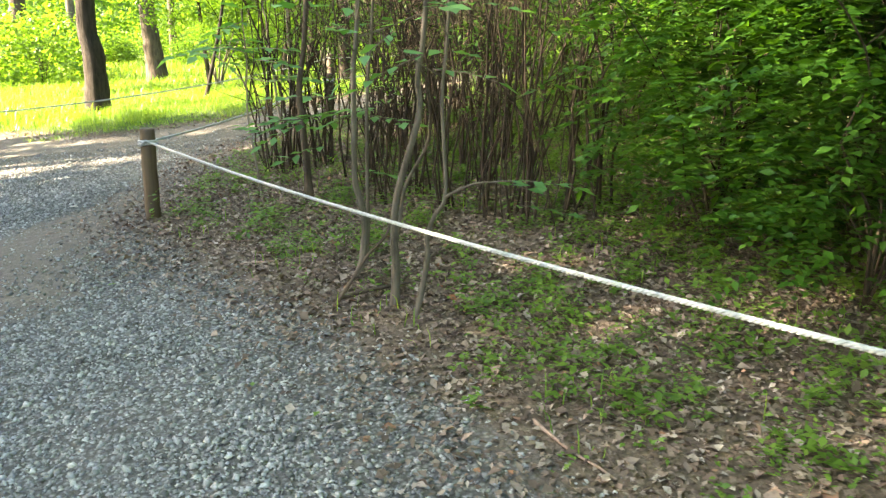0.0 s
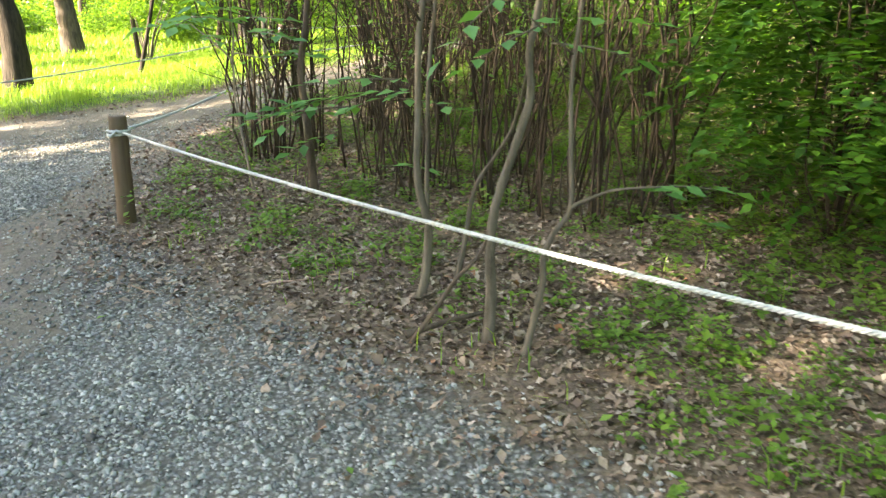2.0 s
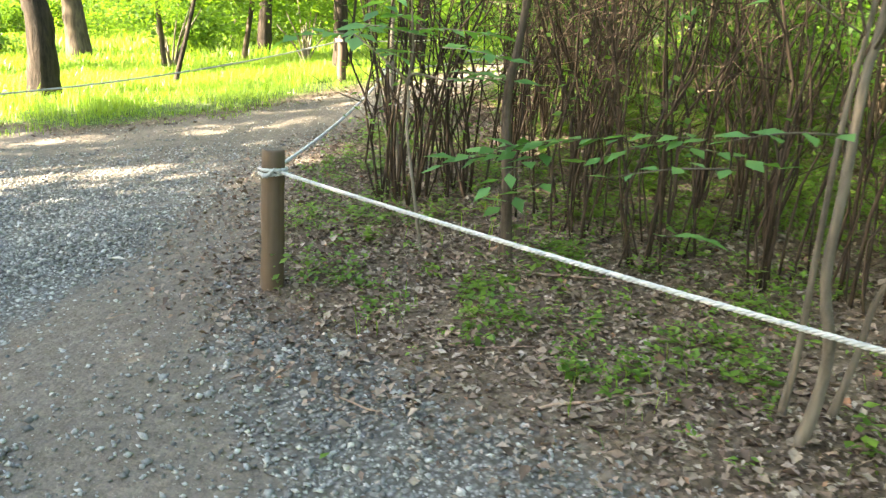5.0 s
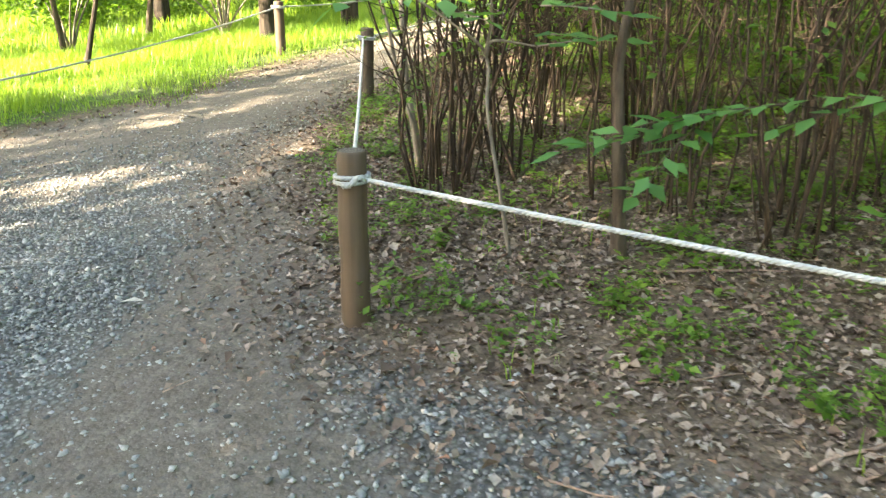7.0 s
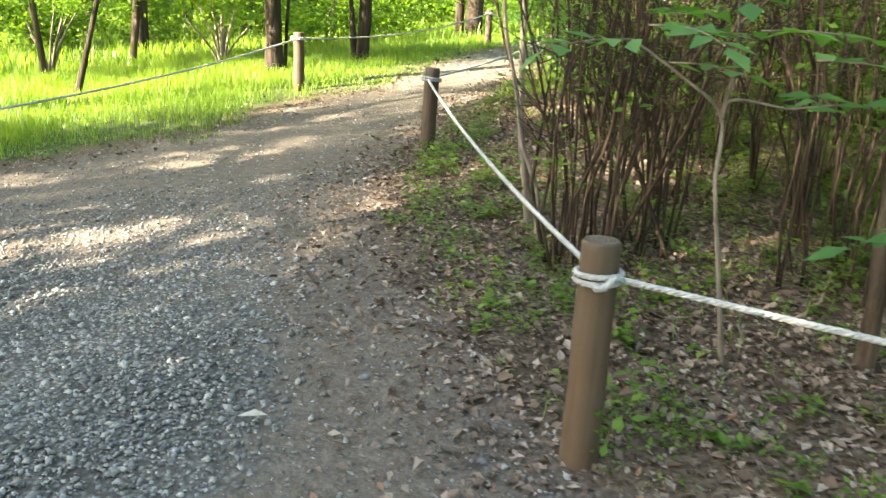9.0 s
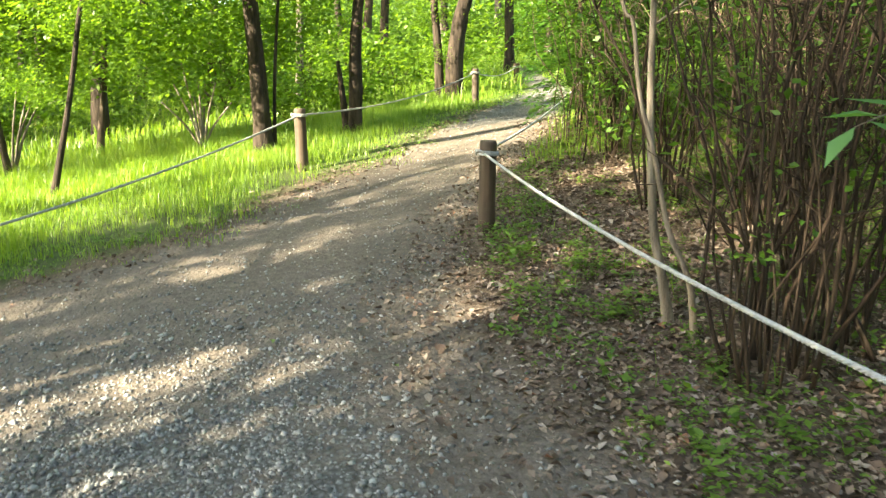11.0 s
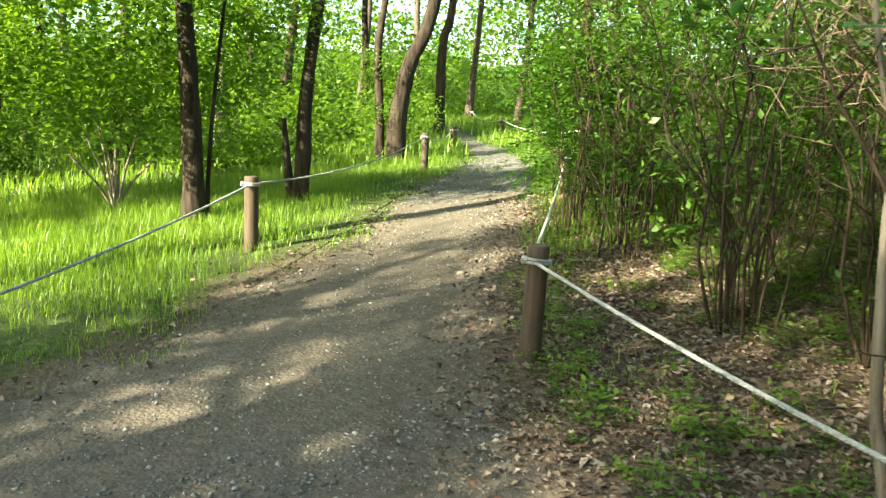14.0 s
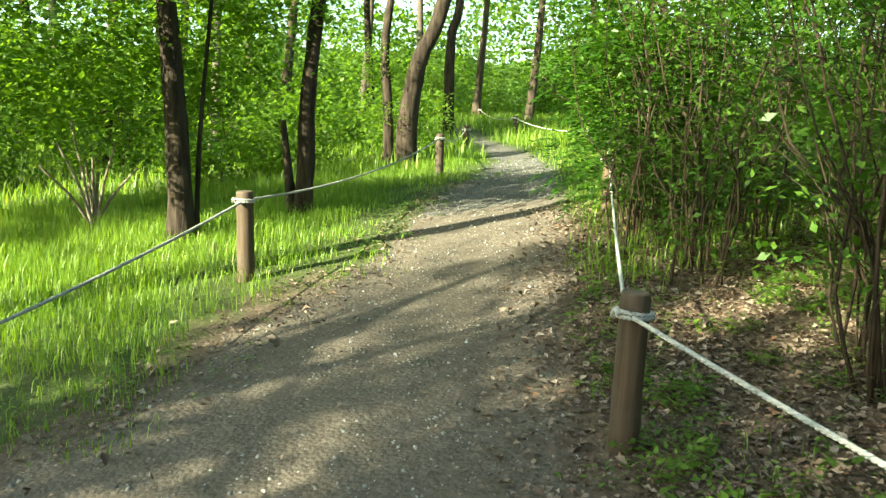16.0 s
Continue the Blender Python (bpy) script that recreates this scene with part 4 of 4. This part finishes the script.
for _i in range(64):
    while True:
        _x, _y = _r.uniform(-17, 22), _r.uniform(19, 46)
        if on_path(_x, _y) < -1.4 and not (_x < -4 and _y < 23) and not (_x < -1 and _y < 20.5) and not (0 < right_of_path(_x, _y) < 3.2):
            break
    green_bush(_x, _y, _r.uniform(0.75, 1.5), 300 + _i)
for _i, (_x, _y, _s) in enumerate([(8.6, 15.4, 0.9), (11.2, 19.2, 1.1), (13.6, 24.2, 1.0), (15.6, 28.3, 1.1), (17, 31.5, 1.0), (6.0, 13.2, 0.9), (7.2, 10.2, 1.1), (6.2, 7.6, 1.0), (5.6, 4.8, 1.1), (5.0, 2.6, 1.0),
                                   (7.6, 5.6, 1.2), (4.0, 1.6, 0.9), (9.0, 13.0, 1.3), (0.2, 20.5, 0.8), (1.6, 21.4, 0.9), (4.4, 22.5, 0.8), (3.8, 25, 1.0)]):
    green_bush(_x, _y, _s, 400 + _i)


# cut-back shrubs in the meadow, pale stumps of stems
def cut_shrub(x, y, seed, label):
    rng = np.random.default_rng(seed)
    ob = thing("cut_shrub", (x, y, ground_z(x, y)), label, "shrub", "cut shrubs in the grass")
    for k in range(11):
        a = rng.uniform(0, 6.28)
        d = np.array([math.cos(a), math.sin(a), 0]) * rng.uniform(0.15, 0.55)
        tall = rng.uniform(0.6, 1.3)
        h = Heap()
        h.tube(spline([(0, 0, -0.05), d * 0.4 + [0, 0, tall * 0.5], d + [0, 0, tall]], 8) + rng.normal(0, 0.02, 3) * [1, 1, 0], np.linspace(0.021, 0.011, 8), 7, rng, 0.05)
        part("stem", h.mesh("stem", M_BARK_PALE), ob)
    lf = part("foliage", LUSH[seed % 3], ob, "small green leaves")
    lf.location, lf.scale = (0, 0, 0.95), (0.9, 0.9, 0.6)


cut_shrub(-2.1, 17.4, 5, "cut-back shrub with pale stems in sunny grass")
cut_shrub(-4.6, 18.6, 6, "cut-back shrub with pale stems in sunny grass")


# far edge of the wood
def far_woods():
    rng = np.random.default_rng(5)
    at = []
    for k in range(2000):
        ahead = k < 1250
        a = radians(rng.uniform(20, 125)) if ahead else rng.uniform(0, 2 * math.pi)
        d = rng.uniform(48, 80)
        x, y = math.cos(a) * d, math.sin(a) * d + 10
        if SUN_WAY.x * math.cos(a) + SUN_WAY.y * math.sin(a) > 0.6:
            continue
        z = ground_z(x, y) + rng.uniform(0, 1) ** 1.9 * 14
        at.append(np.array([x, y, z]) + rng.normal(0, 1, (85, 3)) * [1.3, 1.3, 0.8])
    at = np.vstack(at)
    al, ac, nr = turns(rng, len(at), 0.6)
    L = rng.uniform(0.28, 0.5, len(at))
    tagged(new("far_woods", join_leaves("far_woods", [plain_leaf_arrays(rng, at, al, ac, nr, L, L * 0.7)], M_CROWN)), "dense green edge of the distant wood", "woods", kind="stuff")


def wooded_slope():
    """The far hillside under trees, closing the view all round except towards the sun."""
    n = Nodes("distant_foliage")
    leafy = n.noise(0.9, 8, 0.75)
    col = n.ramp(leafy, (0.3, (0.02, 0.045, 0.008)), (0.5, (0.06, 0.12, 0.018)), (0.72, (0.13, 0.22, 0.04)))
    n.bump(leafy, 1.0, 1.2)
    mat = n.done(col, 0.8, 0.2)
    verts, faces = [], []
    steps, rows = 150, 7
    for i in range(steps + 1):
        a = radians(-130 + 285 * i / steps)
        for j in range(rows):
            k = j / (rows - 1)
            d = 88 + 16 * k + 4 * noise.noise((i * 0.31, j * 0.9, 2.0))
            x, y = math.cos(a) * d, math.sin(a) * d + 10
            top = 10.0 + 3.5 * noise.noise((i * 0.22, 0.0, 5.0)) + 2.5 * noise.noise((i * 0.9, 0.0, 7.0))
            verts.append((x, y, ground_z(x, y) - 1 + top * math.sin(k * math.pi / 2)))
    for i in range(steps):
        for j in range(rows - 1):
            p = i * rows + j
            faces.append((p, p + rows, p + rows + 1, p + 1))
    tagged(new("backdrop", mesh_of("backdrop", verts, faces, mat, True)), "distant green wooded slope behind the trees", "backdrop", kind="structure")


far_woods()
wooded_slope()


# ---------- ground cover ----------
def scatter(rng, n, x0, x1, y0, y1, keep):
    x, y = rng.uniform(x0, x1, n), rng.uniform(y0, y1, n)
    k = keep(x, y) > rng.uniform(0, 1, n)
    return x[k], y[k]


def patches(x, y, scale, seed):
    return np.array([noise.noise((a * scale, b * scale, seed)) for a, b in zip(x, y)])


def build_gravel():
    rng = np.random.default_rng(7)
    def keep(x, y):
        way = on_path(x, y)
        return np.clip(stone_cover(x, y), 0.16, 1) * np.clip(way * 1.3 + 0.3, 0, 1)
    x, y = scatter(rng, 185000, -5.2, 0.9, 0.9, 10.2, keep)
    x2, y2 = scatter(rng, 90000, -5.0, 5.0, 8.0, 19, lambda a, b: np.clip(on_path(a, b) * 2 + 0.5, 0, 1) * 0.32)
    x, y = np.r_[x, x2], np.r_[y, y2]
    n = len(x)
    size = np.clip(rng.lognormal(math.log(0.0080), 0.42, n), 0.0035, 0.021)
    size[-len(x2):] *= 0.8
    corners = np.array([(1, 0, 0), (-1, 0, 0), (0, 1, 0), (0, -1, 0), (0, 0, 1), (0, 0, -1)], float)
    tri = np.array([(0, 2, 4), (2, 1, 4), (1, 3, 4), (3, 0, 4), (2, 0, 5), (1, 2, 5), (3, 1, 5), (0, 3, 5)])
    al, ac, nr = turns(rng, n, 0.35)
    k = rng.uniform(0.65, 1.35, (n, 6, 1))
    v = corners[None] * k * [1.15, 0.9, 0.62]
    v = (v[..., 0:1] * al[:, None] + v[..., 1:2] * ac[:, None] + v[..., 2:3] * nr[:, None]) * size[:, None, None]
    z = height(x, y) - 0.02 * np.clip(on_path(x, y) * 3, 0, 1) + size * 0.25
    v += np.stack([x, y, z], -1)[:, None]
    t = (np.arange(n) * 6)[:, None, None] + tri[None]
    tagged(new("gravel", quick_mesh("gravel", v.reshape(-1, 3), t.reshape(-1, 3), M_STONE)), "loose grey crushed stone lying on the path", "gravel", kind="stuff")


def build_litter():
    rng = np.random.default_rng(9)
    def keep(x, y):
        r = right_of_path(x, y)
        return np.clip(r * 1.0 + 0.58, 0.0, 1) ** 1.3 * np.clip(1.2 - r * 0.22, 0.15, 1) * np.clip(1.6 - (y - 9) * 0.15, 0.12, 1)
    x, y = scatter(rng, 330000, -3.2, 5.0, 0.8, 14.5, keep)
    x2, y2 = scatter(rng, 16000, -4.8, 2.5, 2.0, 16, lambda a, b: np.clip(on_path(a, b), 0, 1) * np.clip((b - 3) / 6, 0.12, 0.9))
    x3, y3 = scatter(rng, 30000, -6.5, 3.0, 10.8, 17, lambda p, q: np.exp(-((beyond_path(p, q) - 0.05) / 0.3) ** 2) * 0.8)
    x, y = np.r_[x, x3, x2], np.r_[y, y3, y2]
    n = len(x)
    al, ac, nr = turns(rng, n, 0.32)
    L = np.clip(rng.lognormal(math.log(0.027), 0.42, n), 0.011, 0.07)
    L[-len(x2):] *= 0.42
    at = np.stack([x, y, height(x, y) + rng.uniform(0.0, 0.022, n)], -1) - al * L[:, None] * 0.5
    me = join_leaves("leaf_litter", [leaf_arrays(rng, at, al, ac, nr, L, L * rng.uniform(0.4, 0.8, n), 0.35, 0.35)], M_LITTER)
    tagged(new("leaf_litter", me), "dry brown fallen leaves covering the ground", "leaf litter", kind="stuff")


def build_herbs():
    """Low woodland plants: rosettes and short leafy shoots."""
    rng = np.random.default_rng(11)
    def keep(x, y):
        r = right_of_path(x, y)
        p = patches(x, y, 1.3, 4.0) * 0.6 + patches(x, y, 3.6, 9.0) * 0.9
        edge = np.exp(-((r - 0.22) / 0.22) ** 2) * np.clip(y - 6.3, 0, 1) * np.clip(patches(x, y, 2.2, 17.0) * 2 + 0.6, 0, 1)
        south = np.clip((3.9 - y) / 1.2, 0, 1) * np.clip(r - 0.3, 0, 1)
        deep = np.clip(r - 1.0, 0, 1) * 0.4
        return np.clip(r * 2, 0, 1) * np.clip(p * 1.4 + 0.02 + edge * 1.5 + south * 0.5 + deep * 1.4, 0.04, 1)
    x, y = scatter(rng, 46000, -2.6, 5.5, 0.8, 14.5, keep)
    x2, y2 = scatter(rng, 2600, -6.0, 2.0, 11.0, 16.5, lambda p, q: np.exp(-((beyond_path(p, q) - 0.25) / 0.35) ** 2) * np.clip(patches(p, q, 1.1, 21.0) * 2 + 0.4, 0, 1))
    x, y = np.r_[x, x2], np.r_[y, y2]
    chunks = []
    for a, b in zip(x, y):
        k = rng.integers(7, 17)
        tall = rng.uniform(0.02, 0.13) * (2.0 if rng.random() < 0.25 else 1)
        z = ground_z(a, b)
        s = rng.uniform(0.15, 1, k)
        yaw = rng.uniform(0, 6.28, k)
        at = np.stack([a + rng.normal(0, 0.028, k), b + rng.normal(0, 0.028, k), z + tall * s], -1)
        al = np.stack([np.cos(yaw), np.sin(yaw), rng.normal(0.15, 0.3, k)], -1)
        al /= np.linalg.norm(al, axis=1)[:, None]
        ac = np.cross(np.array([0, 0, 1.0]) + rng.normal(0, 0.2, (k, 3)), al)
        ac /= np.linalg.norm(ac, axis=1)[:, None]
        L = rng.uniform(0.014, 0.036, k) * rng.choice([1.0, 1.0, 1.0, 1.7])
        chunks.append(leaf_arrays(rng, at, al, ac, np.cross(al, ac), L, L * 0.55))
    tagged(new("herbs", join_leaves("herbs", chunks, M_HERB)), "low green woodland herbs growing through leaf litter", "undergrowth", kind="stuff")


def build_grass():
    rng = np.random.default_rng(13)
    def blades(x, y, tall, wide):
        n = len(x)
        yaw = rng.uniform(0, 6.28, n)
        d = np.stack([np.cos(yaw), np.sin(yaw), 0 * yaw], -1)
        s = np.stack([-np.sin(yaw), np.cos(yaw), 0 * yaw], -1)
        lean = rng.uniform(0.1, 1.15, n)[:, None]
        T = (rng.uniform(0.5, 1.25, n) * tall)[:, None]
        W = (rng.uniform(0.7, 1.3, n) * wide)[:, None]
        o = np.stack([x, y, height(x, y) - 0.01], -1)
        up = np.array([0, 0, 1.0])
        m = o + up * T * 0.6 + d * lean * T * 0.22
        e = o + up * T * (1 - 0.25 * lean) + d * lean * T * 0.75
        v = np.stack([o - s * W, o + s * W, m - s * W * 0.8, m + s * W * 0.8, e], 1)
        t = (np.arange(n) * 5)[:, None, None] + np.array([[0, 1, 3], [0, 3, 2], [2, 3, 4]])[None]
        return v.reshape(-1, 3), t.reshape(-1, 3)
    def far_side(x, y):
        g = beyond_path(x, y)
        p = patches(x, y, 0.9, 2.0)
        return np.clip(g * 0.85 + p * 0.8 + 0.5 * patches(x, y, 2.6, 8.0), 0, 1)
    x, y = scatter(rng, 150000, -7.5, 5.0, 11.2, 20.5, far_side)
    g = np.clip(beyond_path(x, y), 0, 1.0)
    tall = 0.035 + 0.15 * g + 0.12 * patches(x, y, 0.7, 6.0) + 0.10 * patches(x, y, 2.4, 16.0)
    a = blades(x, y, np.clip(tall, 0.025, 0.35), 0.003)
    x, y = scatter(rng, 45000, -22, 16, 19, 42, lambda p, q: (on_path(p, q) < -0.2) * 1.0)
    b = blades(x, y, 0.34, 0.011)
    x, y = scatter(rng, 30000, 0.2, 9.0, 11.8, 24, lambda p, q: np.clip(right_of_path(p, q) * 3 + 0.2, 0, 1) * (beyond_path(p, q) < 0) * np.clip(1.6 - right_of_path(p, q) * 0.45, 0.1, 1))
    c = blades(x, y, 0.17, 0.005)
    x, y = scatter(rng, 30000, -26, -5.5, 12.5, 26, lambda p, q: (beyond_path(p, q) > 0) * 1.0)
    e = blades(x, y, 0.28, 0.009)
    x, y = scatter(rng, 5200, -2.6, 2.5, 1.2, 12, lambda p, q: (right_of_path(p, q) > 0.1) * np.clip(patches(p, q, 1.7, 14.0) * 2, 0, 1))
    f = blades(x, y, 0.12, 0.003)
    tagged(new("grass", join_leaves("grass", [a, b, c, e, f], M_GRASS)), "tall sunlit green grass beside the path", "grass", kind="stuff")


build_gravel()
build_litter()
build_herbs()
build_grass()


# ---------- small loose things ----------
def fallen_twig(x, y, length, yaw, radius, seed, label="thin dry fallen twig lying on dead leaves"):
    rng = np.random.default_rng(seed)
    d = np.array([math.cos(yaw), math.sin(yaw)])
    pts = []
    for s in np.linspace(-0.5, 0.5, 6):
        px_, py_ = x + d[0] * length * s + rng.normal(0, length * 0.02), y + d[1] * length * s + rng.normal(0, length * 0.02)
        pts.append((px_, py_, ground_z(px_, py_) + radius + 0.006))
    h = Heap()
    h.tube(spline(pts, 14), np.linspace(radius, radius * 0.45, 14), 6, rng, 0.08)
    tagged(new("twig", h.mesh("twig", M_TWIG)), label, "twig", "fallen twigs")


for _i, _t in enumerate([(-1.0, 4.75, 0.55, 0.05, 0.007), (-0.75, 5.9, 0.5, -0.5, 0.008), (0.35, 2.35, 0.45, -1.1, 0.008), (-1.85, 4.9, 0.3, -0.9, 0.005), (-0.55, 6.9, 0.9, 0.5, 0.009), (-2.9, 6.0, 0.14, 0.4, 0.003),
                         (-1.6, 5.6, 0.25, 0.3, 0.004), (0.1, 8.6, 0.8, 0.9, 0.01), (-0.9, 8.3, 0.5, -0.4, 0.006), (-1.3, 5.25, 0.35, -0.3, 0.006)]):
    fallen_twig(*_t, 500 + _i)


def fresh_fallen_leaf(x, y, yaw, size, mat, label):
    rng = np.random.default_rng(int(abs(x) * 100))
    al = np.array([[math.cos(yaw), math.sin(yaw), 0.05]])
    ac = np.array([[-math.sin(yaw), math.cos(yaw), 0.0]])
    at = np.array([[x, y, ground_z(x, y) + 0.008]])
    v, t = leaf_arrays(rng, at, al, ac, np.cross(al, ac), size, size * 0.45)
    tagged(new("fallen_leaf", quick_mesh("fallen_leaf", v, t, mat)), label, "leaf", "single leaves on the path")


_n = Nodes("bleached_leaf")
M_PALE_LEAF = _n.done(_n.ramp(_n.noise(60, 3), (0.3, (0.32, 0.28, 0.23)), (0.7, (0.48, 0.43, 0.36))), 0.75, 0.3)
fresh_fallen_leaf(-3.05, 6.83, 2.9, 0.11, M_PALE_LEAF, "single pale dry leaf lying on the gravel")
for _x, _y in ((-0.85, 3.1), (-0.55, 2.75), (-3.3, 4.9), (-2.0, 4.6), (-1.6, 10.3), (-1.9, 9.9), (-3.0, 9.3), (-2.6, 8.6)):
    fresh_fallen_leaf(_x, _y, _x * 9, 0.055, M_HERB, "fresh green leaf fallen on the path")


def loose_stone(x, y, size, seed, label="dark loose stone lying on the packed path"):
    rng = np.random.default_rng(seed)
    bm = bmesh.new()
    bmesh.ops.create_icosphere(bm, subdivisions=2, radius=1.0)
    for v in bm.verts:
        v.co = Vector((v.co.x * 1.2, v.co.y * 0.9, v.co.z * 0.6)) * (1 + 0.35 * noise.noise(v.co * 1.7 + Vector((seed, 0, 0)))) * size
    me = bpy.data.meshes.new("stone")
    bm.to_mesh(me)
    bm.free()
    me.materials.append(M_DARK_STONE)
    ob = tagged(new("stone", me), label, "stone", "loose stones on the path")
    ob.location, ob.rotation_euler = (x, y, ground_z(x, y) - 0.02 + size * 0.35), (0, 0, rng.uniform(0, 6))


_n = Nodes("dark_stone")
_n.bump(_n.noise(60, 4), 0.5, 0.004)
M_DARK_STONE = _n.done(_n.ramp(_n.noise(35, 4), (0.3, (0.03, 0.028, 0.026)), (0.7, (0.10, 0.095, 0.088))), 0.85, 0.3)
for _i, (_x, _y, _z) in enumerate([(-3.75, 4.95, 0.028), (-3.68, 5.02, 0.02), (-3.2, 5.6, 0.014), (-2.75, 5.75, 0.012), (-1.75, 3.55, 0.02), (-2.2, 3.9, 0.016), (-3.0, 5.3, 0.012), (-3.6, 7.4, 0.014), (-2.9, 8.2, 0.012)]):
    loose_stone(_x, _y, _z, 700 + _i)
